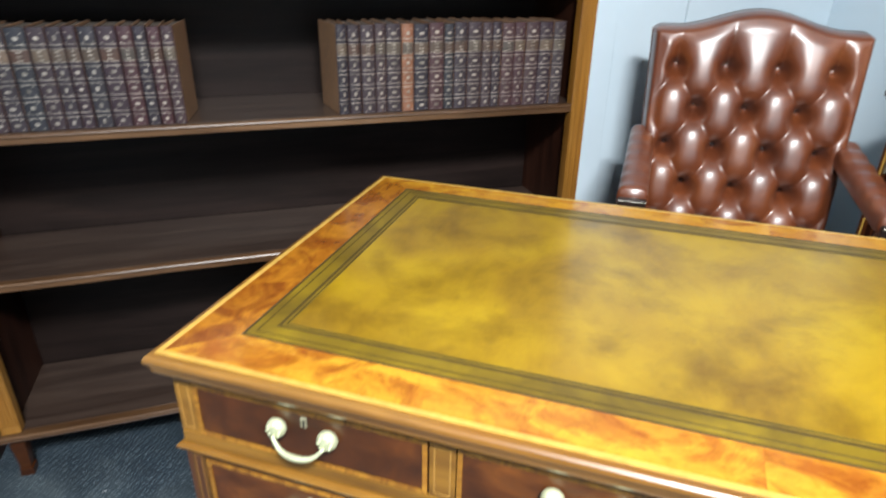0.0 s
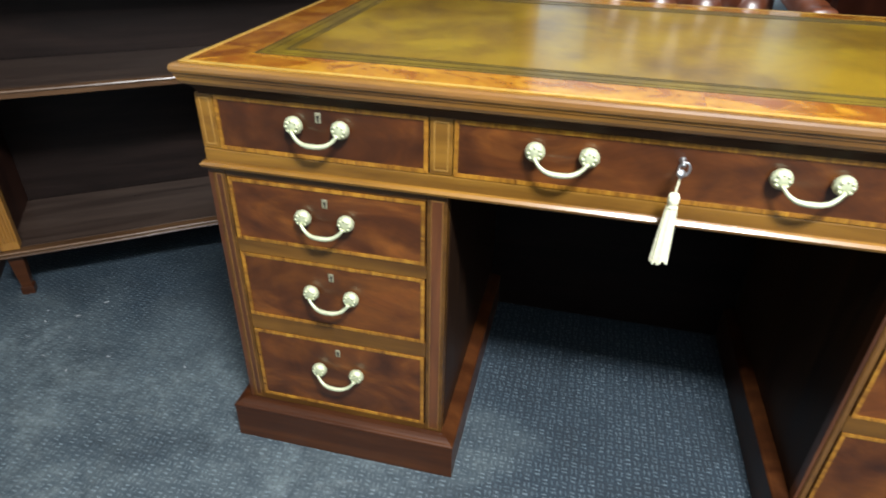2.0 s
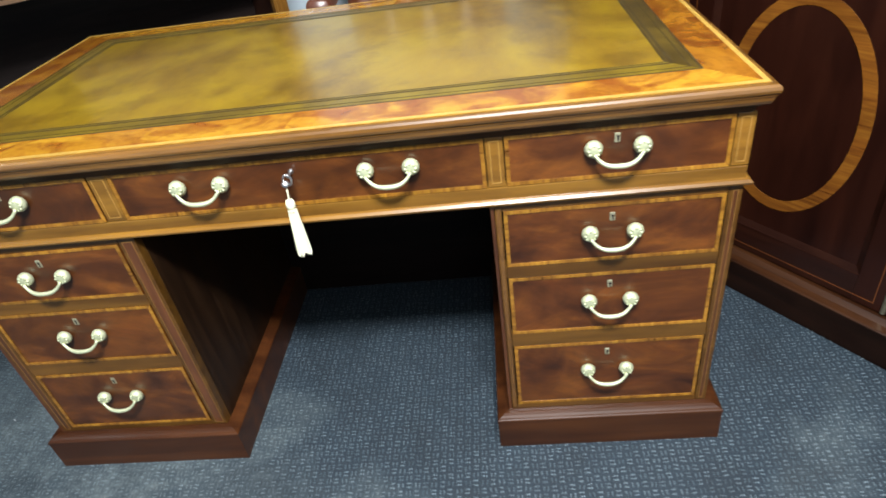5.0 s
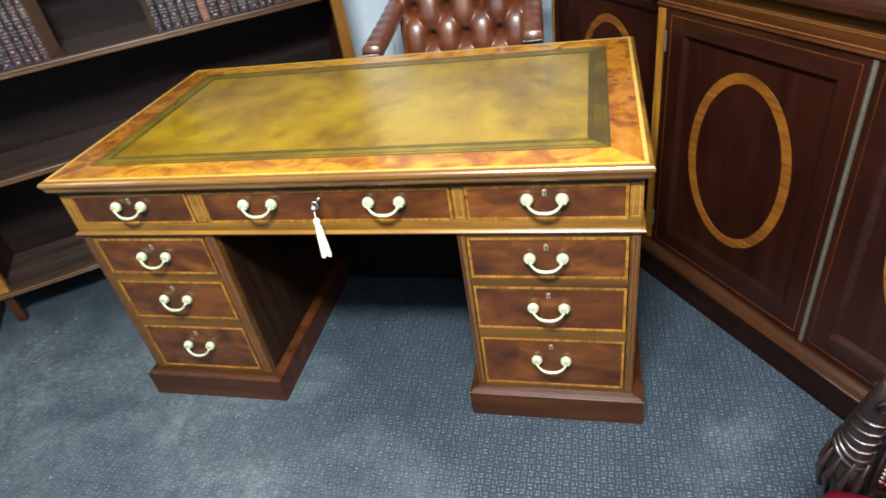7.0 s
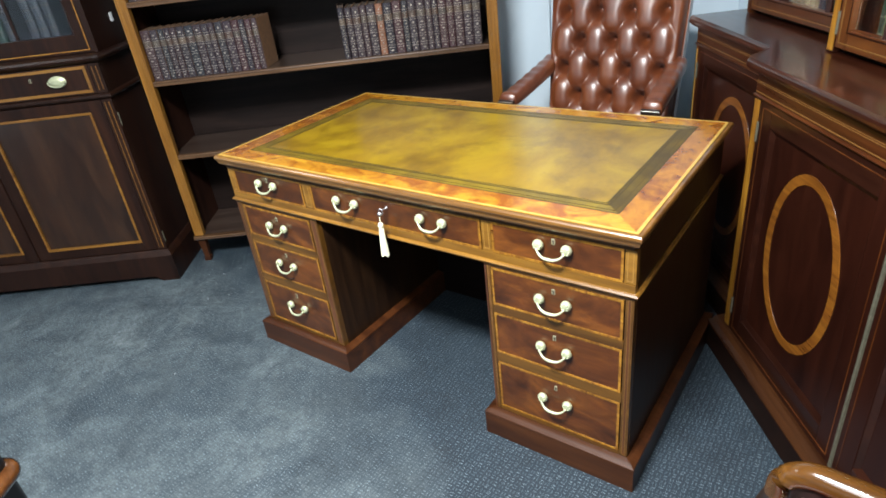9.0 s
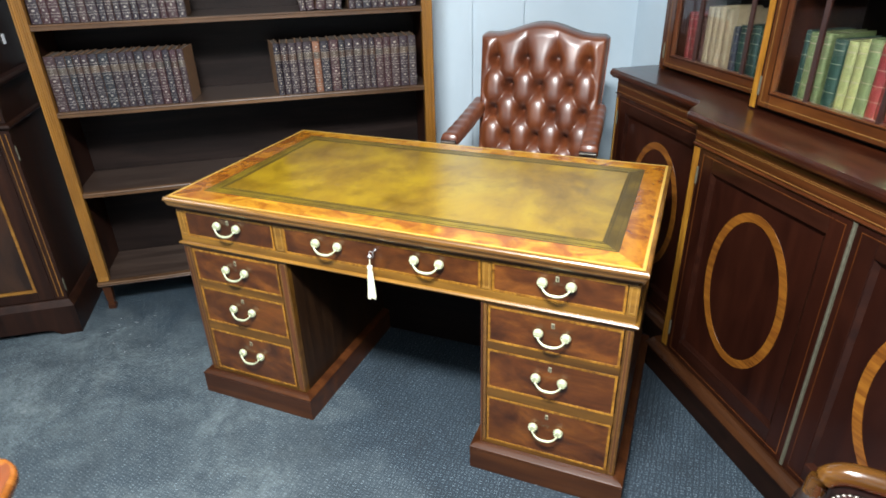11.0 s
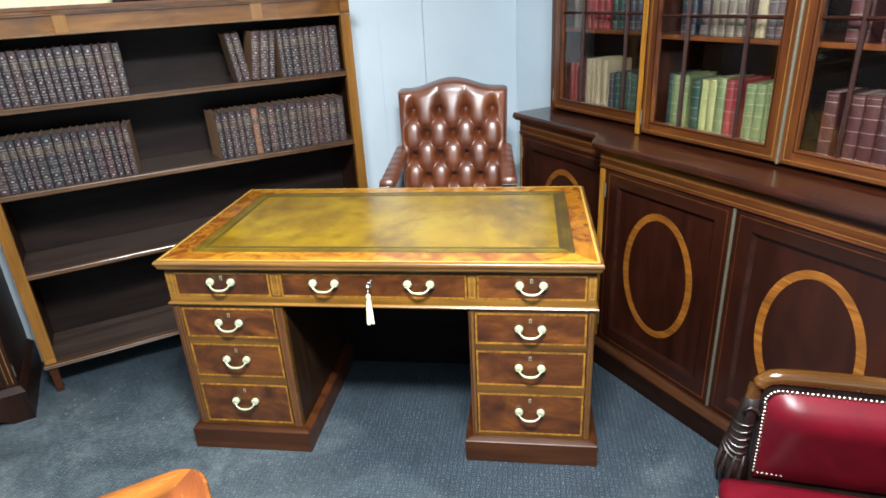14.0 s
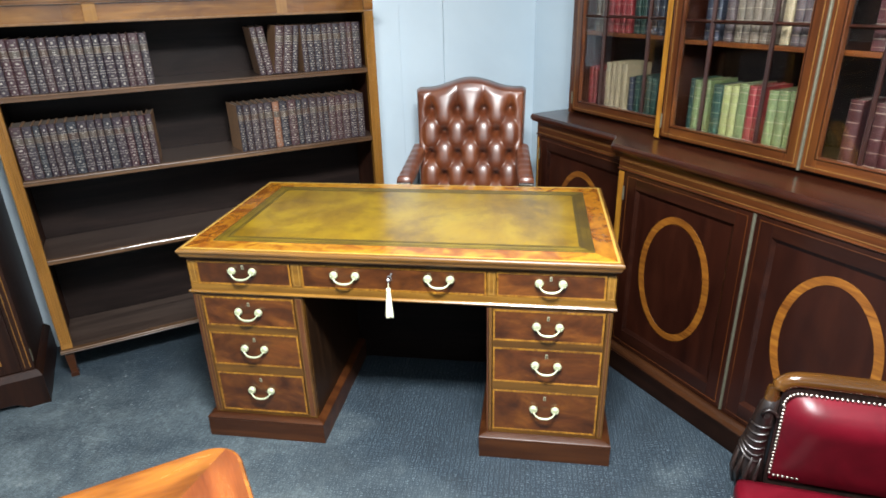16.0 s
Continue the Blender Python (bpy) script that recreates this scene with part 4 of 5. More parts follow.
def oval_door(parent, x0, x1, z0, z1, y, hinge_left=True):
    """A panelled door with a moulded field and a satinwood oval, its face at y."""
    d = new("door")
    d.parent = parent
    d["label"] = "mahogany door with a satinwood oval inlay"
    st = 0.062
    for a in ((x0, x0 + st, z0, z1), (x1 - st, x1, z0, z1)):
        part("stile", box(a[0], a[1], y, y + 0.022, a[2], a[3], 0.0015), RB_WOOD, d)
    for a in ((x0 + st, x1 - st, z1 - st, z1), (x0 + st, x1 - st, z0, z0 + st * 1.15)):
        part("rail", box(a[0] + 0.0003, a[1] - 0.0003, y, y + 0.022, a[2], a[3], 0.0015), RB_RAIL, d)
    part("panel", box(x0 + st - 0.004, x1 - st + 0.004, y + 0.011, y + 0.018, z0 + st, z1 - st + 0.004, 0), RB_WOOD, d)
    f0, f1, g0, g1 = x0 + st, x1 - st, z0 + st * 1.15, z1 - st
    m = 0.014
    for pts in ([(f0, g1), (f1, g1), (f1 - m, g1 - m), (f0 + m, g1 - m)], [(f0, g0), (f1, g0), (f1 - m, g0 + m), (f0 + m, g0 + m)],
                [(f0, g0), (f0, g1), (f0 + m, g1 - m), (f0 + m, g0 + m)], [(f1, g0), (f1, g1), (f1 - m, g1 - m), (f1 - m, g0 + m)]):
        b = bmesh.new()
        lo = [b.verts.new((px, y + 0.0115, pz)) for px, pz in pts]
        hi = [b.verts.new((px, y + (0.003 if k < 2 else 0.0105), pz)) for k, (px, pz) in enumerate(pts)]
        b.faces.new(hi)
        b.faces.new(lo[::-1])
        for k in range(4):
            b.faces.new((lo[k], lo[(k + 1) % 4], hi[(k + 1) % 4], hi[k]))
        part("panel_moulding", b, RB_RAIL, d)
    cx, cz = (x0 + x1) / 2, (z0 + z1) / 2 + 0.014
    part("oval_band", oval_ring(cx - 0.006, cz, 0.168, 0.254, 0.027, y + 0.0112, 0.0016), OVAL, d, "satinwood oval band")
    string_frame(d, x0 + 0.016, x1 - 0.016, z0 + 0.016, z1 - 0.016, y, 0.0025, RB_UPPER)
    hx = x0 - 0.001 if hinge_left else x1 + 0.001
    hinge(d, hx, y - 0.001, z1 - 0.09)
    hinge(d, hx, y - 0.001, z0 + 0.09)
    return d


def glazed_door(parent, x0, x1, z0, z1, y, bars, crosses, hinge_left=True):
    d = new("glazed_door")
    d.parent = parent
    d["label"] = "glazed door with slender glazing bars"
    st = 0.048
    for a in ((x0, x0 + st, z0, z1), (x1 - st, x1, z0, z1)):
        part("stile", box(a[0], a[1], y, y + 0.024, a[2], a[3], 0.002), RB_UPPER, d)
    for a in ((x0 + st, x1 - st, z1 - st, z1), (x0 + st, x1 - st, z0, z0 + st)):
        part("rail", box(a[0] + 0.0003, a[1] - 0.0003, y, y + 0.024, a[2], a[3], 0.002), RB_UPPER_H, d)
    string_frame(d, x0 + 0.012, x1 - 0.012, z0 + 0.012, z1 - 0.012, y, 0.003)
    string_frame(d, x0 + st - 0.008, x1 - st + 0.008, z0 + st - 0.008, z1 - st + 0.008, y, 0.004, RB_RAIL)
    p0, p1, q0, q1 = x0 + st, x1 - st, z0 + st, z1 - st
    for b in bars:
        part("glazing_bar", slab([(b - 0.007, y + 0.012, q0), (b, y + 0.003, q0), (b + 0.007, y + 0.012, q0), (b + 0.007, y + 0.020, q0), (b - 0.007, y + 0.020, q0)], (0, 0, q1 - q0)), RB_WOOD, d)
    xs, zs = [p0, *bars, p1], [q0, *crosses, q1]
    for za in crosses:
        for a, b in zip(xs, xs[1:]):
            part("glazing_bar", slab([(a + 0.006, y + 0.0125, za - 0.006), (a + 0.006, y + 0.004, za), (a + 0.006, y + 0.0125, za + 0.006), (a + 0.006, y + 0.0195, za + 0.006), (a + 0.006, y + 0.0195, za - 0.006)], (b - a - 0.012, 0, 0)), RB_WOOD, d)
    for a, b in zip(xs, xs[1:]):
        for c, e in zip(zs, zs[1:]):
            g = part("pane", box(a + 0.003, b - 0.003, y + 0.0145, y + 0.0170, c + 0.003, e - 0.003, 0), GLASS, d, "clear glass pane")
            g.visible_shadow = False
    hx = x0 - 0.001 if hinge_left else x1 + 0.001
    hinge(d, hx, y - 0.001, z0 + 0.06)
    return d


def breakfront_bookcase():
    rb = thing("breakfront_bookcase", SIDE, "large mahogany breakfront bookcase, glazed above, oval inlaid doors below", "bookcase")
    C, Wg, B = 1.040, 1.140, 1.560                   # fronts of the middle and of the wings, and the back
    U, UW = 1.212, 1.292                             # the same above the ledge
    A0, A1, L, R = -0.145, 1.105, -0.838, 1.798
    LEDGE, TOP = 0.975, 2.28
    for x0, x1, f in ((L, A0 - 0.001, Wg), (A0, A1, C), (A1 + 0.001, R, Wg)):
        part("carcase", box(x0 + 0.001, x1 - 0.001, f + 0.024, B, 0.08, 0.940, 0), RB_WOOD, rb)
        out = 0.040
        p0 = x0 - out if f == C else x0 if x0 == L else x0 + out + 0.001
        p1 = x1 + out if f == C else x1 if x1 == R else x1 - out - 0.001
        part("plinth", box(p0, p1, f - out, B, 0.0, 0.088, 0.003), RB_PLINTH, rb)
        prof = [(f - out, 0.0885), (f - out + 0.003, 0.092), (f - 0.020, 0.095), (f - 0.008, 0.104), (f + 0.03, 0.106), (f + 0.03, 0.0885)]
        part("plinth_moulding", slab([(p0, y, z) for y, z in prof], (p1 - p0, 0, 0)), RB_MOULD, rb)
        part("frieze_rail", box(x0, x1, f, f + 0.0235, 0.874, 0.940, 0.0015), RB_FRIEZE, rb)
        part("frieze_bead", slab([(x0 + 0.0005, f - 0.0003 - 0.0065 * math.sin(k * math.pi / 6), 0.8822 - 0.0042 * (1 - math.cos(k * math.pi / 6))) for k in range(7)], (x1 - x0 - 0.001, 0, 0)), RB_FRIEZE, rb)
        for z in (0.8865, 0.912, 0.9165):
            part("stringing", box(x0 + 0.002, x1 - 0.002, f - 0.0012, f + 0.001, z, z + (0.0022 if z < 0.9 else 0.0012), 0), STRING_DIM, rb)
    o, sweep = 0.026, bmesh.new()

    def front(x):
        """The ledge swells out from the wings to the middle in an ogee."""
        f = max(0.0, min(1.0, min((x - A0 + 0.125) / 0.105, (A1 + 0.125 - x) / 0.105)))
        return Wg - o + (C - Wg) * f * f * (3 - 2 * f)

    xs = sorted({L - o, R + o, *(A0 - 0.125 + 0.105 * k / 14 for k in range(15)), *(A1 + 0.02 + 0.105 * k / 14 for k in range(15))})
    rings = []
    for back, z in ((0.012, 0.9405), (0.011, 0.945), (0.004, 0.948), (0.0005, 0.953), (0.0, 0.959), (0.002, 0.966), (0.005, 0.969), (0.009, LEDGE)):
        rings.append([sweep.verts.new((x, front(x) + back, z)) for x in xs] + [sweep.verts.new((R + o, B, z)), sweep.verts.new((L - o, B, z))])
    for a, c in zip(rings, rings[1:]):
        for k in range(len(a)):
            sweep.faces.new((a[k], a[(k + 1) % len(a)], c[(k + 1) % len(a)], c[k]))
    sweep.faces.new(rings[0][::-1])
    sweep.faces.new(rings[-1])
    part("ledge", sweep, RB_LEDGE, rb, "polished mahogany ledge")
    for x in (A0, A1 - 0.036):
        p = part("pilaster", box(x, x + 0.036, C, C + 0.0235, 0.1065, 0.8735, 0.001), RB_WOOD, rb)
        part("inlay", box(x + 0.004, x + 0.032, C - 0.0014, C + 0.001, 0.112, 0.868, 0), SATIN_H, p, "satinwood pilaster inlay")
        p = part("pilaster", box(x, x + 0.030, U, U + 0.0235, LEDGE + 0.001, 2.18, 0.001), RB_WOOD, rb)
        part("inlay", box(x + 0.003, x + 0.027, U - 0.0014, U + 0.001, LEDGE + 0.006, 2.17, 0), SATIN_H, p, "satinwood pilaster inlay")
    for x in (L, R - 0.022):
        p = part("pilaster", box(x, x + 0.022, Wg, Wg + 0.0235, 0.1065, 0.8735, 0.001), RB_UPPER, rb)
        part("stringing", box(x + 0.009, x + 0.013, Wg - 0.001, Wg + 0.001, 0.12, 0.86, 0), STRINGING, p)
    mid = 0.475
    oval_door(rb, A0 + 0.038, mid - 0.006, 0.108, 0.872, C)
    oval_door(rb, mid + 0.006, A1 - 0.038, 0.108, 0.872, C, False)
    oval_door(rb, L + 0.024, A0 - 0.030, 0.108, 0.872, Wg)
    oval_door(rb, A1 + 0.030, R - 0.024, 0.108, 0.872, Wg, False)
    part("brass_strip", tube([(mid, C + 0.001, 0.11), (mid, C + 0.001, 0.871)], 0.0058, 8), BRASS_STRIP, rb, "rounded brass meeting strip")
    part("brass_strip", tube([(mid, U + 0.001, LEDGE + 0.012), (mid, U + 0.001, 2.17)], 0.0058, 8), BRASS_STRIP, rb, "rounded brass meeting strip")
    # upper case, open behind the doors
    for x0, x1, f in ((L + 0.045, A0 - 0.001, UW), (A0, A1, U), (A1 + 0.001, R - 0.045, UW)):
        part("upper_side", box(x0, x0 + 0.018, f + 0.0245, B, LEDGE + 0.001, 2.18, 0), RB_WOOD, rb)
        part("upper_side", box(x1 - 0.018, x1, f + 0.0245, B, LEDGE + 0.001, 2.18, 0), RB_WOOD, rb)
        part("upper_back", box(x0 + 0.0185, x1 - 0.0185, B - 0.012, B - 0.001, LEDGE + 0.001, 2.18, 0), SHADED_WOOD, rb)
        part("upper_base", box(x0 + 0.0185, x1 - 0.0185, f + 0.0245, B - 0.0125, LEDGE + 0.001, LEDGE + 0.022, 0), SHADED_WOOD, rb)
        part("upper_top", box(x0, x1, f, B, 2.1805, 2.20, 0), RB_UPPER, rb)
        part("cornice", slab([(x0 - 0.02, f + 0.001, 2.2005), (x0 - 0.02, f - 0.012, 2.215), (x0 - 0.02, f - 0.05, 2.27), (x0 - 0.02, f - 0.05, TOP), (x0 - 0.02, B, TOP), (x0 - 0.02, B, 2.2005)], (x1 - x0 + 0.04 if f == U else x1 - x0 + 0.018, 0, 0)), RB_UPPER, rb)
        for z in (1.340, 1.680, 1.960):
            part("shelf", box(x0 + 0.019, x1 - 0.019, f + 0.050, B - 0.013, z, z + 0.018, 0.001), RB_RAIL, rb)
            part("shelf_edge", box(x0 + 0.019, x1 - 0.019, f + 0.046, f + 0.0497, z + 0.001, z + 0.017, 0.001), RB_UPPER, rb)
    for x in (L + 0.045, R - 0.067):
        part("upper_stile", box(x, x + 0.022, UW, UW + 0.024, LEDGE + 0.001, 2.18, 0.001), RB_UPPER, rb)
    glazed_door(rb, A0 + 0.032, mid - 0.006, LEDGE + 0.016, 2.178, U, (0.058, 0.297), (1.425, 1.81))
    glazed_door(rb, mid + 0.006, A1 - 0.032, LEDGE + 0.016, 2.178, U, (0.648, 0.900), (1.425, 1.81), False)
    glazed_door(rb, L + 0.069, A0 - 0.012, LEDGE + 0.016, 2.178, UW, (-0.585, -0.320), (1.425, 1.81))
    glazed_door(rb, A1 + 0.012, R - 0.069, LEDGE + 0.016, 2.178, UW, (1.28, 1.55), (1.425, 1.81), False)
    return rb


breakfront_bookcase()

BOOK_WORDS = {"red morocco": "red leather", "claret morocco": "claret leather", "rose cloth": "dull rose cloth", "cream vellum": "cream vellum", "buff cloth": "buff cloth",
              "dark green morocco": "dark green leather", "light green cloth": "light green cloth", "lime cloth": "yellow-green cloth", "slate cloth": "slate blue cloth", "mauve cloth": "mauve cloth"}
RNG = random.Random(23)


def shelf_of(x, y, z, runs):
    """Runs of (kind, count, width, height, gap before), from left to right."""
    for kind, count, w0, h, gap in runs:
        x += gap
        for n in range(count):
            hh = h * 0.95 + (n % 3 - 1) * 0.003
            w = w0 * 0.89
            book(SIDE @ pose(x, y + RNG.uniform(-0.004, 0.004), z) @ pose(0, 0, 0, 0, 0, RNG.uniform(-1, 1)), w, hh, 0.150, kind, kind, "plain", BOOK_WORDS[kind] + " book with gilt spine bands behind glass", "books in the glazed bookcase")
            x += w + 0.001


LOW, NEXT, THIRD, FOURTH = 0.9975, 1.3585, 1.6985, 1.9785
shelf_of(-0.720, 1.345, LOW, [("red morocco", 2, 0.030, 0.215, 0), ("claret morocco", 2, 0.028, 0.20, 0.006), ("cream vellum", 4, 0.036, 0.245, 0.006), ("slate cloth", 1, 0.03, 0.19, 0.02), ("dark green morocco", 4, 0.034, 0.200, 0.01)])
shelf_of(-0.700, 1.345, NEXT, [("buff cloth", 2, 0.035, 0.22, 0), ("red morocco", 4, 0.040, 0.235, 0.02), ("dark green morocco", 2, 0.036, 0.22, 0.02), ("slate cloth", 3, 0.034, 0.215, 0.004)])
shelf_of(-0.040, 1.265, LOW, [("dark green morocco", 1, 0.022, 0.235, 0), ("light green cloth", 2, 0.038, 0.232, 0), ("dark green morocco", 1, 0.044, 0.225, 0.018), ("lime cloth", 2, 0.036, 0.225, 0), ("light green cloth", 1, 0.042, 0.240, 0), ("red morocco", 2, 0.036, 0.236, 0), ("light green cloth", 3, 0.040, 0.230, 0.014)])
shelf_of(-0.012, 1.265, NEXT, [("slate cloth", 2, 0.036, 0.22, 0), ("mauve cloth", 1, 0.038, 0.22, 0.018), ("buff cloth", 5, 0.036, 0.225, 0.008), ("cream vellum", 1, 0.036, 0.23, 0.012), ("mauve cloth", 3, 0.036, 0.222, 0.004)])
shelf_of(0.560, 1.265, LOW, [("claret morocco", 1, 0.046, 0.235, 0.0), ("claret morocco", 6, 0.050, 0.235, 0.026)])
shelf_of(0.580, 1.265, NEXT, [("rose cloth", 1, 0.050, 0.23, 0), ("claret morocco", 1, 0.024, 0.22, 0), ("rose cloth", 4, 0.056, 0.235, 0.03)])
shelf_of(1.18, 1.345, LOW, [("dark green morocco", 4, 0.040, 0.225, 0), ("claret morocco", 4, 0.044, 0.235, 0.01)])
shelf_of(1.18, 1.345, NEXT, [("buff cloth", 5, 0.040, 0.225, 0), ("mauve cloth", 4, 0.042, 0.225, 0.01)])


# ---- the tufted desk chair ----
def tufted_chair():
    ch = thing("desk_chair", pose(0.091, 1.285, 0, 0, 0, 2.0), "deep-buttoned chestnut leather library armchair with arched back behind a desk", "chair")
    px, pz, z1 = 0.135, 0.216, 0.982
    lo, hi = 0.40, 1.092

    def crown(s):
        return hi + 0.047 * (0.5 + 0.5 * math.cos(math.pi * min(1, abs(s) / 0.80))) - 0.014 * max(0.0, (abs(s) - 0.90) / 0.10) ** 2

    def half(z):
        return 0.262 + (z - lo) / (hi - lo) * 0.020

    def lean(z):
        return 0.055 + (z - 0.5) * 0.20

    def smooth(f):
        f = max(0.0, min(1.0, f))
        return f * f * (3 - 2 * f)

    def puff(x, z):
        """Depth of the stuffing: diamond cushions between folds that run from button to button, pleats from the top row up to the crown."""
        row = round((z1 - z) / (pz / 2))
        u, v = 2 * x / px, max(0.0, 2 * (z1 - z) / pz)
        far = 9.0
        for k in (math.floor(v), math.floor(v) + 1):
            c = 2 * round((u - k % 2) / 2) + k % 2
            far = min(far, (u - c) ** 2 + (v - k) ** 2)
        h = 1 - far ** 1.5
        if z > z1:
            h += (0.86 - h) * 0.85 * smooth((z - z1) / 0.11)
        if row >= 0:
            off = 0.5 * ((row + 1) % 2)
            dx, dz = x - (round(x / px - off) + off) * px, z - (z1 - row * pz / 2)
            if abs(x - dx) < 0.232:
                h = h * (1 - 0.9 * math.exp(-(dx / 0.024) ** 2 - (dz / 0.027) ** 2)) - 0.75 * math.exp(-(dx / 0.015) ** 2 - (dz / 0.017) ** 2)
        side = smooth((abs(x) - 0.225) / 0.045)
        return 0.018 + 0.052 * (h * (1 - side) + side * 0.66)

    b = bmesh.new()
    nx, nz = 132, 150
    grid = []
    for j in range(nz + 1):
        row = []
        for i in range(nx + 1):
            s, r = -1 + 2 * i / nx, j / nz
            z = lo + r * (crown(s) - lo)
            x = s * half(min(z, hi))
            m = min(half(min(z, hi)) - abs(x), (crown(s) - z) * 1.0)
            e, soft_edge = max(0.0, 1 - m / 0.022), smooth(m / 0.055)
            roll = 0.022 * (1 - math.sqrt(max(0.0, 1 - e * e)))
            row.append(b.verts.new((x, lean(z) - (puff(x, z) * soft_edge + 0.050 * (1 - soft_edge)) * (1 - e ** 3) + roll, z)))
        grid.append(row)
    for j in range(nz):
        for i in range(nx):
            b.faces.new((grid[j][i], grid[j][i + 1], grid[j + 1][i + 1], grid[j + 1][i]))
    rim = [grid[0][i] for i in range(nx)] + [grid[j][nx] for j in range(nz)] + [grid[nz][i] for i in range(nx, 0, -1)] + [grid[j][0] for j in range(nz, 0, -1)]
    rings = [rim]
    for deep, sink, shrink in ((0.005, 0.003, 1.0), (0.018, 0.013, 0.998), (0.048, 0.034, 0.99), (0.088, 0.060, 0.97)):
        rings.append([b.verts.new((v.co.x * shrink, lean(v.co.z) + 0.012 + deep, v.co.z - (sink if v.co.z > 1.05 else 0))) for v in rim])
    for r0, r1 in zip(rings, rings[1:]):
        for k in range(len(rim)):
            b.faces.new((r0[k], r1[k], r1[(k + 1) % len(rim)], r0[(k + 1) % len(rim)]))
    b.faces.new(rings[-1][::-1])
    part("backrest", b, CHAIR_LEATHER, ch, "deep-buttoned chestnut leather back", smooth=True)
    first = None
    for row in range(5):
        xs = [-1.5, -0.5, 0.5, 1.5] if row % 2 == 0 else [-1, 0, 1]
        z = z1 - row * pz / 2
        for f in xs:
            x = f * px
            at = pose(x, lean(z) - puff(x, z) + 0.001, z, 90)
            if first is None:
                first = part("button", lathe([(0.003, 0), (0.0085, 0.002), (0.0095, 0.005), (0.007, 0.008), (0.002, 0.0095)], None, 12), CHAIR_LEATHER, ch, smooth=True)
                first.matrix_basis = at
            else:
                again(first, ch, at)
    seat = bmesh.new()
    box(-0.265, 0.265, -0.235, 0.055, 0.33, 0.472, 0.035, seat)
    part("seat", seat, CHAIR_LEATHER, ch, smooth=True)
    part("seat_frame", box(-0.262, 0.262, -0.228, 0.15, 0.285, 0.335, 0.004), BROWN_WOOD, ch)
    for sx in (-1, 1):
        def section(t):
            y = -0.300 + 0.400 * t
            return sx * (0.285 - 0.018 * t), y, 0.722 + 0.060 * t ** 1.2
        pad = bmesh.new()
        rings = []
        for k in range(43):
            t = k / 42
            cx, cy, cz = section(t)
            w, h = 0.037 - 0.002 * t, 0.029 + 0.004 * t
            if k == 0:
                w, h = w * 0.94, h * 0.9
            rings.append([pad.verts.new((cx + w * math.copysign(abs(math.cos(a)) ** 0.6, math.cos(a)), cy, cz + h * math.copysign(abs(math.sin(a)) ** 0.7, math.sin(a)) + (0.0020 * math.sin(t * 40) * (1 if math.sin(a) > 0 else 0.3)))) for a in (2 * math.pi * q / 16 for q in range(16))])
        for a, c in zip(rings, rings[1:]):
            for q in range(16):
                pad.faces.new((a[q], a[(q + 1) % 16], c[(q + 1) % 16], c[q]))
        pad.faces.new(rings[0][::-1])
        pad.faces.new(rings[-1])
        arm = part("arm", pad, CHAIR_LEATHER, ch, "padded leather arm with nailed front", smooth=True)
        part("arm_facing", box(sx * 0.285 - 0.034, sx * 0.285 + 0.034, -0.316, -0.299, 0.690, 0.728, 0.005), CARVED, arm)
        nail = None
        for q in range(18):
            at = pose(sx * 0.285 - 0.030 + 0.0075 * (q % 9), -0.3165, 0.697 if q < 9 else 0.721, 90)
            if nail is None:
                nail = part("nail", lathe([(0.0034, 0), (0.003, 0.0014), (0.001, 0.0024)], None, 8), NAIL, arm)
                nail.matrix_basis = at
            else:
                again(nail, arm, at)
        sup = tube([(sx * 0.255, -0.16, 0.335), (sx * 0.262, -0.15, 0.45), (sx * 0.280, -0.20, 0.58), (sx * 0.285, -0.27, 0.695)], [0.026, 0.022, 0.020, 0.024], 10)
        part("arm_support", sup, BROWN_WOOD, ch, smooth=True)
        part("leg", tube([(sx * 0.235, -0.20, 0.0), (sx * 0.235, -0.20, 0.29)], [0.018, 0.026], 10), BROWN_WOOD, ch)
        part("leg", tube([(sx * 0.215, 0.215, 0.0), (sx * 0.215, 0.125, 0.29)], [0.017, 0.024], 10), BROWN_WOOD, ch)
    return ch


tufted_chair()


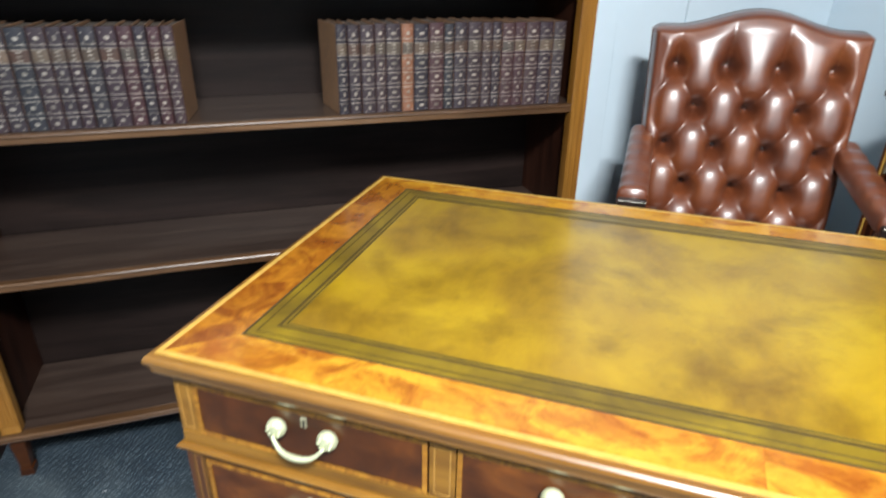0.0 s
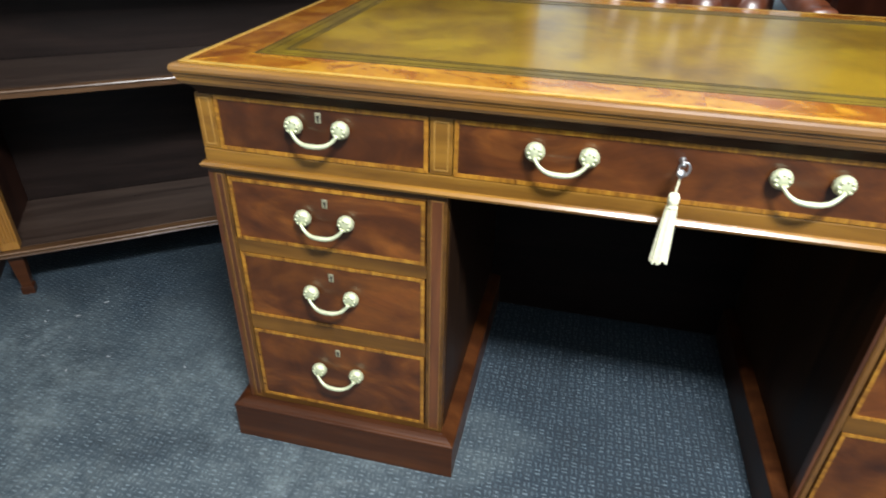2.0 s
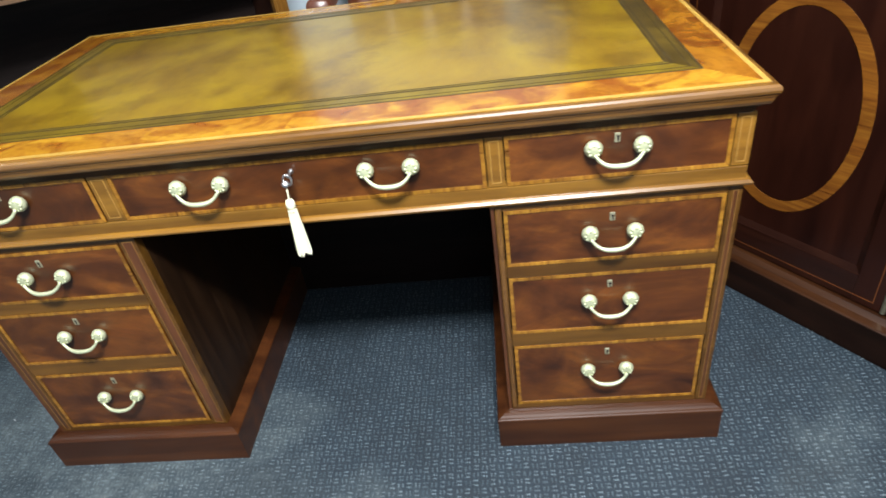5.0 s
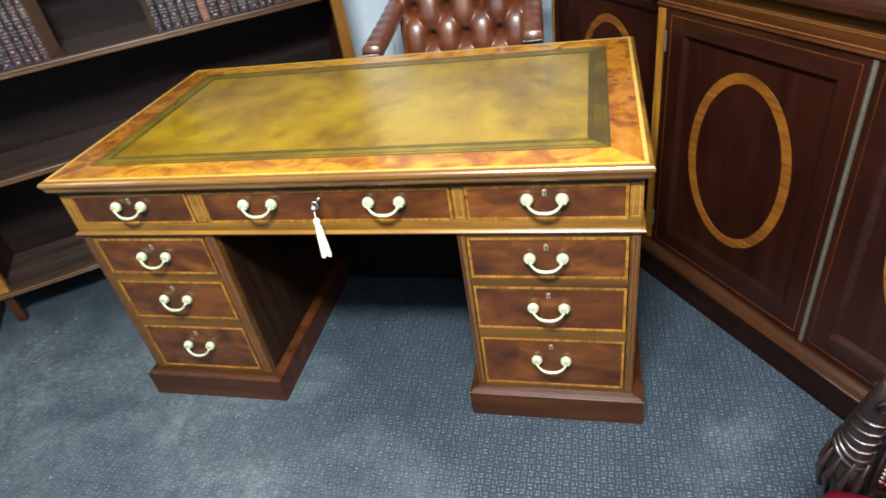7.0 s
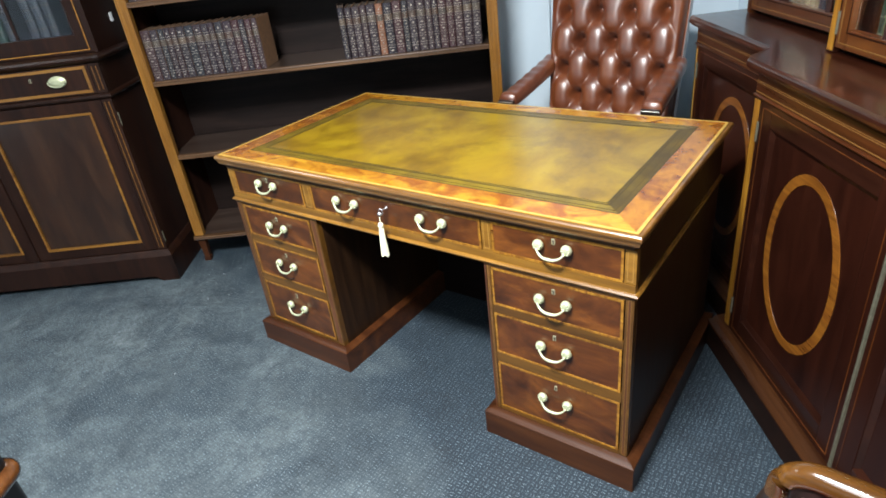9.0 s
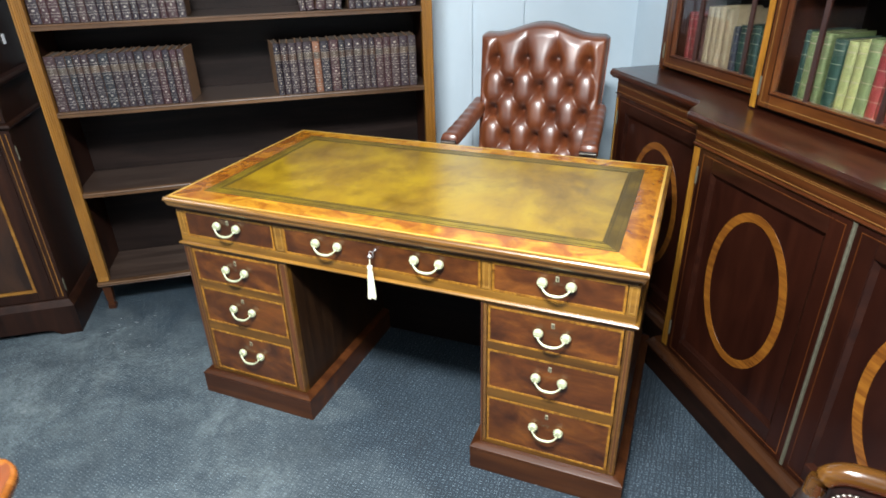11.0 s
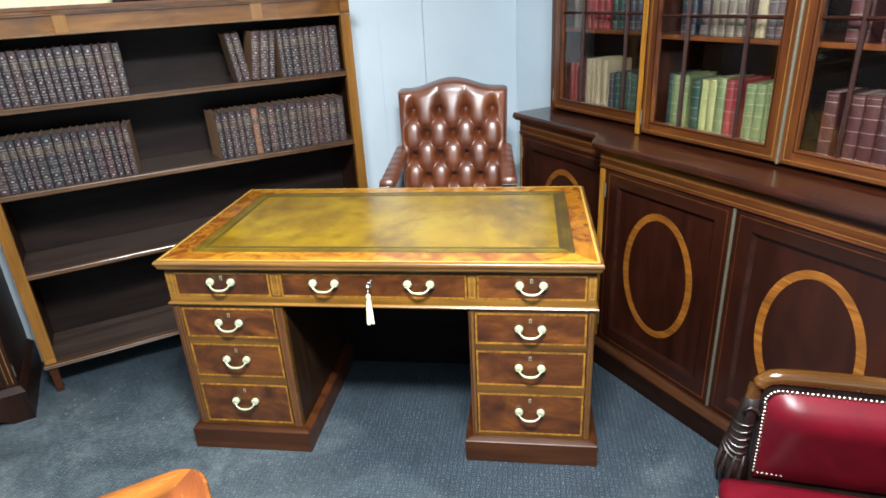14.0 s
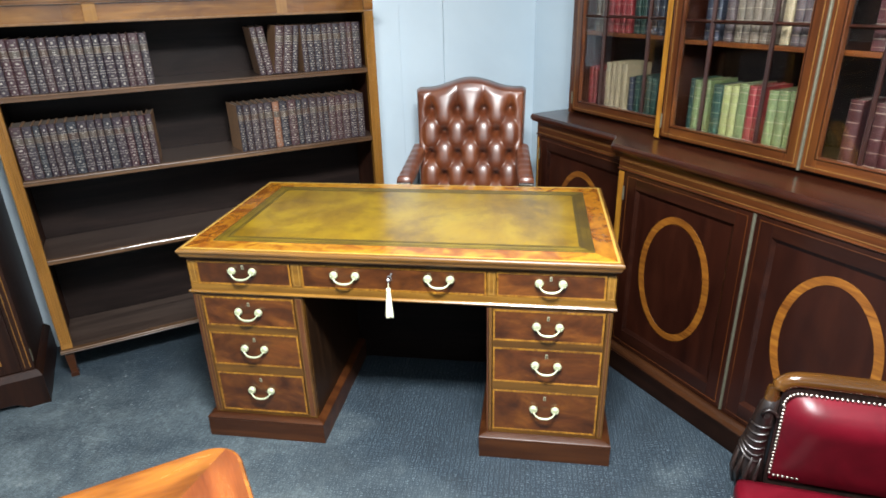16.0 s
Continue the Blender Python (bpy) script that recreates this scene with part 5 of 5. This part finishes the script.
# ---- the dark cabinet beside the open bookcase ----
def side_cabinet():
    X0, X1, F, B = -2.450, -1.212, 1.036, 1.488
    cb = thing("display_cabinet", ROOM, "dark mahogany display cabinet, glazed above a drawer and two doors", "cabinet")
    part("carcase", box(X0, X1, F + 0.021, B, 0.10, 1.03, 0.001), CAB_DARK, cb)
    pl = bmesh.new()
    o = 0.022
    pts = [(X0 - o, 0.0), (X0 + 0.06, 0.0), (X0 + 0.085, 0.022), (X0 + 0.12, 0.028), (X1 - 0.12, 0.028), (X1 - 0.085, 0.022), (X1 - 0.06, 0.0), (X1 + o, 0.0), (X1 + o, 0.132), (X0 - o, 0.132)]
    slab([(x, F - o, z) for x, z in pts], (0, 0.022, 0), pl)
    part("plinth_front", pl, CAB_DARK, cb)
    part("plinth_side", box(X1 + 0.0005, X1 + o - 0.0005, F + 0.0005, B, 0.0, 0.1315, 0.001), CAB_DARK, cb)
    part("plinth_side", box(X0 - o + 0.0005, X0 - 0.0005, F + 0.0005, B, 0.0, 0.1315, 0.001), CAB_DARK, cb)
    part("plinth_moulding", ring_mould([(0.004, 0.158), (0.010, 0.152), (0.016, 0.142), (o, 0.1325)], X0, X1, F, B - 0.03), CAB_DARK, cb)
    part("waist_moulding", ring_mould([(0.0, 0.906), (0.010, 0.901), (0.013, 0.893), (0.006, 0.885), (0.0, 0.882)], X0, X1, F, B - 0.03), CAB_DARK, cb)
    part("ledge", ring_mould([(-0.01, 1.060), (0.014, 1.058), (0.022, 1.050), (0.020, 1.042), (0.010, 1.034), (0.0, 1.030)], X0, X1, F, B - 0.03), CAB_DARK, cb)
    mid = (X0 + X1) / 2
    for x0, x1 in ((X0, X0 + 0.045), (X1 - 0.045, X1)):
        for z0, z1 in ((0.160, 0.880), (0.908, 1.028)):
            p = part("pilaster", box(x0, x1, F, F + 0.0205, z0, z1, 0.001), CAB_DARK, cb)
            for a in (x0 + 0.012, x1 - 0.015):
                part("stringing", box(a, a + 0.003, F - 0.001, F + 0.001, z0 + 0.012, z1 - 0.012, 0), CAB_BAND, p)
    for x0, x1 in ((X0 + 0.047, mid - 0.003), (mid + 0.003, X1 - 0.047)):
        d = new("drawer")
        d.parent = cb
        part("front", box(x0, x1, F, F + 0.0205, 0.909, 1.027, 0.001), CAB_DARK, d)
        band_frame(d, x0 + 0.012, x1 - 0.012, 0.914, 1.022, 0.012, F, 0.0014, CAB_BAND, CAB_BAND)
        hx = x1 - 0.145 if x0 > mid else x0 + 0.145
        plate = lathe([(0.038, 0.0), (0.036, 0.002), (0.026, 0.0025), (0.024, 0.005), (0.010, 0.006)], pose(0, 0, 0, 90) @ Matrix.Diagonal((1, 0.62, 1, 1)), 24)
        pt = part("handle_plate", plate, BRASS, d, "oval pressed brass plate handle", smooth=True)
        pt.matrix_basis = pose(hx, F, 0.970)
        part("bail", tube([(0.034 * math.sin(a), -0.010 - 0.004 * math.cos(a / 2), -0.020 * math.cos(a) * 0.9) for a in (-1.9 + 3.8 * k / 16 for k in range(17))], 0.0026, 8), BRASS, pt, smooth=True)
        escutcheon(d, (x0 + x1) / 2 + (0.03 if x0 > mid else -0.03), F, 0.985)
        dr = new("door")
        dr.parent = cb
        st = 0.058
        for a in ((x0, x0 + st), (x1 - st, x1)):
            part("stile", box(a[0], a[1], F, F + 0.0205, 0.161, 0.879, 0.0012), CAB_DARK, dr)
        for a in ((0.161, 0.161 + st * 0.75), (0.879 - st * 0.8, 0.879)):
            part("rail", box(x0 + st + 0.0003, x1 - st - 0.0003, F, F + 0.0205, a[0], a[1], 0.0012), CAB_DARK, dr)
        part("panel", box(x0 + st - 0.002, x1 - st + 0.002, F + 0.006, F + 0.016, 0.200, 0.836, 0), wood_flame, dr, "flame figured mahogany panel")
        band_frame(dr, x0 + st - 0.001, x1 - st + 0.001, 0.204, 0.833, 0.010, F + 0.006, 0.008, CAB_BAND, CAB_BAND)
        hinge(dr, x1 + 0.046 if x0 > mid else x0 - 0.046, F + 0.012, 0.79)
        hinge(dr, x1 + 0.046 if x0 > mid else x0 - 0.046, F + 0.012, 0.22)
    # glazed upper stage
    G, u0, u1 = F + 0.060, X0 + 0.012, X1 - 0.012
    part("upper_side", box(u1 - 0.02, u1, G, B - 0.001, 1.0605, 2.05, 0.001), CAB_DARK, cb)
    part("upper_side", box(u0, u0 + 0.02, G, B - 0.001, 1.0605, 2.05, 0.001), CAB_DARK, cb)
    part("upper_back", box(u0 + 0.0205, u1 - 0.0205, B - 0.012, B - 0.002, 1.0605, 2.05, 0), SHADED_WOOD, cb)
    part("upper_base", box(u0 + 0.0205, u1 - 0.0205, G + 0.026, B - 0.0125, 1.0605, 1.072, 0), SHADED_WOOD, cb)
    part("cornice", ring_mould([(0.03, 2.14), (0.03, 2.12), (0.0, 2.07), (0.0, 2.0505)], u0, u1, G, B - 0.04), CAB_DARK, cb)
    part("shelf", box(u0 + 0.0205, u1 - 0.0205, G + 0.06, B - 0.0125, 1.42, 1.436, 0), CAB_DARK, cb)
    for x0, x1 in ((u0 + 0.0205, mid - 0.002), (mid + 0.002, u1 - 0.0205)):
        d = new("glazed_door")
        d.parent = cb
        for a in ((x0, x0 + 0.052), (x1 - 0.052, x1)):
            part("stile", box(a[0], a[1], G, G + 0.024, 1.062, 2.045, 0.0015), CAB_DARK, d)
        for a in ((1.062, 1.135), (1.99, 2.045)):
            part("rail", box(x0 + 0.0523, x1 - 0.0523, G, G + 0.024, a[0], a[1], 0.0015), CAB_DARK, d)
        string_frame(d, x0 + 0.010, x1 - 0.010, 1.072, 2.035, G, 0.004, SATIN_V)
        part("glazing_bar", box(x0 + 0.053, x1 - 0.053, G + 0.006, G + 0.018, 1.30, 1.312, 0.002), CAB_DARK, d)
        xm = (x0 + x1) / 2
        part("glazing_bar", box(xm - 0.006, xm + 0.006, G + 0.0065, G + 0.0175, 1.136, 1.299, 0.002), CAB_DARK, d)
        for c, e in ((1.136, 1.299), (1.313, 1.989)):
            g = part("pane", box(x0 + 0.053, x1 - 0.053, G + 0.012, G + 0.0145, c, e, 0), GLASS, d, "clear glass pane")
            g.visible_shadow = False
    t = thing("price_tag", ROOM @ pose(u1 + 0.0012, 1.293, 1.17), "small white paper ticket on a cabinet side", "tag")
    part("card", box(-0.0005, 0.0012, -0.012, 0.012, -0.018, 0.018, 0), TAG, t)
    for n, (kind, x) in enumerate((("slate cloth", -1.60), ("slate cloth", -1.555), ("slate cloth", -1.51), ("claret morocco", -1.42), ("slate cloth", -1.70), ("dark green morocco", -1.75))):
        book(ROOM @ pose(x, G + 0.20, 1.0725), 0.038, 0.23 + 0.01 * (n % 3), 0.15, kind, kind, "plain", BOOK_WORDS[kind] + " book inside the display cabinet", "books in the display cabinet")
    return cb


wood_flame = wood("dark flame veneer", (0.012, 0.0055, 0.003), (0.025, 0.0105, 0.0055), (0.045, 0.020, 0.009), "z", fine=0.25, figure=1.0)
side_cabinet()


# ---- the crimson armchair ----
def nail_row(parent, points, size=0.0052):
    first = None
    for p, rx, rz in points:
        at = pose(*p, rx, 0, rz)
        if first is None:
            first = part("nail", lathe([(size, 0), (size * 0.92, size * 0.35), (size * 0.5, size * 0.72), (size * 0.1, size * 0.82)], None, 8), NAIL, parent)
            first.matrix_basis = at
        else:
            again(first, parent, at)


def red_armchair():
    """It faces to local -x; its far arm runs along x at y = 0."""
    ch = thing("armchair", pose(1.03, -0.335, 0, 0, 0, -8), "low crimson leather armchair with brass nails and carved dark frame", "chair")
    depth, width = 0.50, 0.60
    for y0, inner in ((0.0, -1), (-width, 1)):
        arm = new("arm")
        arm.parent = ch
        arm["label"] = "crimson arm panel under a polished wooden rail"
        pan = bmesh.new()
        nx, nz = 24, 14
        g = []
        for j in range(nz + 1):
            row = []
            for i in range(nx + 1):
                fx, fz = i / nx, j / nz
                e = min(fx, 1 - fx) * depth
                swell = (fz / 0.74) ** 0.9 if fz < 0.74 else math.sqrt(max(0.0, 1 - ((fz - 0.74) / 0.26) ** 2))
                lift = 0.056 * math.sin(math.pi / 2 * min(1, e / 0.08)) ** 0.6 * swell + 0.004
                z = 0.330 + fz * 0.274 - 0.02 * max(0, 1 - fx / 0.12) ** 2 * (1 if fz > 0.8 else 0)
                row.append(pan.verts.new((0.035 + fx * depth, y0 + inner * (0.016 + lift), z)))
            g.append(row)
        for j in range(nz):
            for i in range(nx):
                pan.faces.new((g[j][i], g[j][i + 1], g[j + 1][i + 1], g[j + 1][i]))
        part("arm_panel", pan, RED_LEATHER, arm, smooth=True)
        part("arm_core", box(0.026, depth + 0.03, y0 - 0.014, y0 + 0.014, 0.30, 0.622, 0.004), CARVED, arm)
        bend = [(0.066 - 0.056 * math.cos(math.pi / 2 * k / 8), y0, 0.577 + 0.056 * math.sin(math.pi / 2 * k / 8)) for k in range(9)]
        way = [(0.008, y0, 0.515), (0.008, y0, 0.548), *bend, (0.11, y0, 0.635), (0.20, y0, 0.636), (0.38, y0, 0.632), (depth + 0.06, y0, 0.626)]
        rail = tube(way, [0.013, 0.017] + [0.019 + 0.002 * k / 8 for k in range(9)] + [0.022] * 4, 14, None, 1.0)
        part("arm_rail", rail, CHAIR_RAIL, arm, "polished brown wooden arm rail", smooth=True)
        rows = []
        yy = y0 + inner * 0.024
        for k in range(20):
            rows.append(((0.034, yy, 0.352 + 0.0112 * k), 90 if inner < 0 else -90, 0))
        for k in range(7):
            a = math.pi * k / 12
            rows.append(((0.066 - 0.034 * math.cos(a), yy, 0.570 + 0.0375 * math.sin(a)), 90 if inner < 0 else -90, 0))
        for k in range(41):
            rows.append(((0.076 + 0.0112 * k, yy, 0.6075), 90 if inner < 0 else -90, 0))
        for k in range(1, 7):
            rows.append(((0.034 + 0.0112 * k, yy, 0.346), 90 if inner < 0 else -90, 0))
        nail_row(arm, rows, 0.0046)
        post = bmesh.new()
        for z0, z1, w in ((0.0, 0.06, 0.020), (0.06, 0.16, 0.024), (0.16, 0.30, 0.028)):
            tube([(0.0, y0, z0), (0.0, y0, z1)], [w * 0.9, w], 10, post)
        part("leg", post, CARVED, ch)
        leaf = bmesh.new()
        tube([(0.004, y0, 0.27), (-0.010, y0, 0.36), (-0.008, y0, 0.44), (0.002, y0, 0.52), (0.014, y0, 0.585)], [0.032, 0.034, 0.030, 0.024, 0.017], 14, leaf)
        for k in range(6):
            z, r = 0.405 + 0.017 * k, 0.034 - 0.0012 * k
            way = [(-0.008 + 0.002 * k + r * math.cos(a), y0 + r * math.sin(a), z + 0.012 * math.sin(a + 0.5 * k) + 0.006 * math.cos(2 * a)) for a in (math.pi * (0.35 + 1.3 * q / 10) for q in range(11))]
            tube(way, [0.0015, 0.003, 0.004, 0.0048, 0.005, 0.0052, 0.005, 0.0048, 0.004, 0.003, 0.0015], 6, leaf)
        for k in range(7):
            a = math.pi * (0.42 + 1.16 * k / 6)
            tube([(-0.006 + 0.036 * math.cos(a), y0 + 0.036 * math.sin(a), 0.285), (-0.012 + 0.039 * math.cos(a), y0 + 0.039 * math.sin(a), 0.34), (-0.010 + 0.035 * math.cos(a + 0.2), y0 + 0.035 * math.sin(a + 0.2), 0.40)], [0.006, 0.0075, 0.002], 6, leaf)
        for side in (-1, 1):
            curl = [(0.002 + (0.022 - 0.0022 * q) * math.cos(0.75 * q) , y0 + side * 0.021, 0.528 + (0.022 - 0.0022 * q) * math.sin(0.75 * q)) for q in range(10)]
            tube(curl, [0.006 - 0.0004 * q for q in range(10)], 6, leaf)
        part("carved_leaf", leaf, CARVED, arm, "blackened acanthus carving", smooth=True)
        part("leg", tube([(depth + 0.10, y0, 0.0), (depth + 0.06, y0, 0.30)], [0.018, 0.026], 10), CARVED, ch)
    part("seat", box(-0.050, depth + 0.01, -width + 0.034, -0.034, 0.262, 0.335, 0.028), RED_LEATHER, ch, smooth=True)
    part("seat_rail", box(-0.030, depth + 0.05, -width - 0.012, 0.012, 0.20, 0.261, 0.006), CARVED, ch)
    nail_row(ch, [((-0.051, -width + 0.06 + 0.0135 * k, 0.280), 90, -90) for k in range(36)])
    bk = bmesh.new()
    n = 20
    g = []
    for j in range(15):
        row = []
        for i in range(n + 1):
            f, fz = i / n, j / 14
            e = 0.026 * (min(1, min(f, 1 - f) / 0.12) * min(1, min(fz, 1 - fz) / 0.15)) ** 0.5
            row.append(bk.verts.new((depth + 0.045 - e + 0.05 * fz, -0.02 - f * (width - 0.04), 0.335 + fz * 0.27)))
        g.append(row)
    for j in range(14):
        for i in range(n):
            bk.faces.new((g[j][i], g[j][i + 1], g[j + 1][i + 1], g[j + 1][i]))
    part("back_panel", bk, RED_LEATHER, ch, smooth=True)
    part("back_core", slab([(depth + 0.047, 0.012, 0.30), (depth + 0.075, 0.012, 0.30), (depth + 0.130, 0.012, 0.612), (depth + 0.100, 0.012, 0.612)], (0, -width - 0.024, 0)), RED_LEATHER, ch)
    part("back_rail", tube([(depth + 0.10, 0.012 - (width + 0.024) * k / 10, 0.625 + 0.012 * math.sin(math.pi * k / 10)) for k in range(11)], 0.025, 14), CHAIR_RAIL, ch, "polished brown wooden back rail", smooth=True)
    nail_row(ch, [((depth + 0.088, -0.05 - 0.0135 * k, 0.596), 90, -90) for k in range(38)])
    return ch


red_armchair()


# ---- the honey-coloured table ----
def honey_table():
    tb = thing("side_cabinet", pose(-0.091, -0.929, 0, 0, 0, 36), "black side cabinet with a honey-coloured crossbanded top", "cabinet")
    L, W, H, r, bw = 0.62, 0.95, 0.83, 0.055, 0.16

    def outline(inset, z):
        pts = []
        for cx, cy, a0 in ((-r, -r, 0), (-L + r, -r, 90), (-L + r, -W + r, 180), (-r, -W + r, 270)):
            for k in range(9):
                a = radians(a0 + 90 * k / 8)
                pts.append((cx + (r - inset) * math.cos(a), cy + (r - inset) * math.sin(a), z))
        return pts

    b = bmesh.new()
    rings = [[b.verts.new(p) for p in outline(i, H + z)] for i, z in ((0.006, 0.0), (0.002, -0.002), (0.0, -0.006), (0.0, -0.014), (0.004, -0.019), (0.012, -0.022))]
    for a, c in zip(rings, rings[1:]):
        for k in range(len(a)):
            b.faces.new((a[k], a[(k + 1) % len(a)], c[(k + 1) % len(a)], c[k]))
    b.faces.new(rings[0])
    b.faces.new(rings[-1][::-1])
    part("tabletop", b, ORANGE_WOOD, tb)
    top = outline(0.007, H)
    q = [(-bw, -bw), (-L + bw, -bw), (-L + bw, -W + bw), (-bw, -W + bw)]
    for k, mat in ((0, ORANGE_WOOD), (1, ORANGE_CROSS), (2, ORANGE_WOOD), (3, ORANGE_CROSS)):
        a, c = q[k], q[(k + 1) % 4]
        arc = top[9 * k + 4: 9 * (k + 1)] + top[9 * ((k + 1) % 4): 9 * ((k + 1) % 4) + 5]
        part("crossband", slab([*arc, (*c, H), (*a, H)], (0, 0, 0.0012)), mat, tb)
    part("field", slab([(*p, H) for p in q], (0, 0, 0.0012)), ORANGE_WOOD, tb)
    def rounded(levels):
        m = bmesh.new()
        rows = [[m.verts.new(p) for p in outline(i, z)] for i, z in levels]
        for a, c in zip(rows, rows[1:]):
            for k in range(len(a)):
                m.faces.new((a[k], a[(k + 1) % len(a)], c[(k + 1) % len(a)], c[k]))
        m.faces.new(rows[0])
        m.faces.new(rows[-1][::-1])
        return m

    part("body", rounded([(0.034, H - 0.0225), (0.034, 0.06)]), CARVED, tb, "near-black body", smooth=False)
    part("bead_moulding", rounded([(0.034 - 0.017 * math.sin(math.pi * k / 10), 0.619 + 0.017 * math.cos(math.pi * k / 10)) for k in range(11)]), BROWN_WOOD, tb, "brown bead moulding", smooth=True)
    part("plinth", rounded([(0.028, 0.0595), (0.024, 0.056), (0.024, 0.0)]), CARVED, tb)
    return tb


honey_table()


# ---- scraps on the carpet ----
def lint():
    """Pale threads and crumbs, mostly between the desk and the open bookcase."""
    b, rng = bmesh.new(), random.Random(31)
    for cx, cy, n, spread in ((-1.475, -0.36, 1, 0.02), (-1.39, 0.22, 6, 0.05), (-0.89, -0.33, 1, 0.02), (-1.27, 0.11, 3, 0.05), (-1.1, -0.15, 3, 0.45)):
        for _ in range(n):
            x, y, a = cx + rng.gauss(0, spread), cy + rng.gauss(0, spread), rng.uniform(0, 6.3)
            pts = []
            for k in range(4):
                pts.append((x, y, 0.0022 + 0.0015 * (k % 2)))
                a += rng.uniform(-0.9, 0.9)
                s = rng.uniform(0.0015, 0.0045)
                x, y = x + s * math.cos(a), y + s * math.sin(a)
            tube(pts, rng.uniform(0.0005, 0.0011), 5, b)
    tagged(part("lint", b, LINT, None), "pale lint and thread scraps on the carpet", "lint", kind="stuff")


lint()
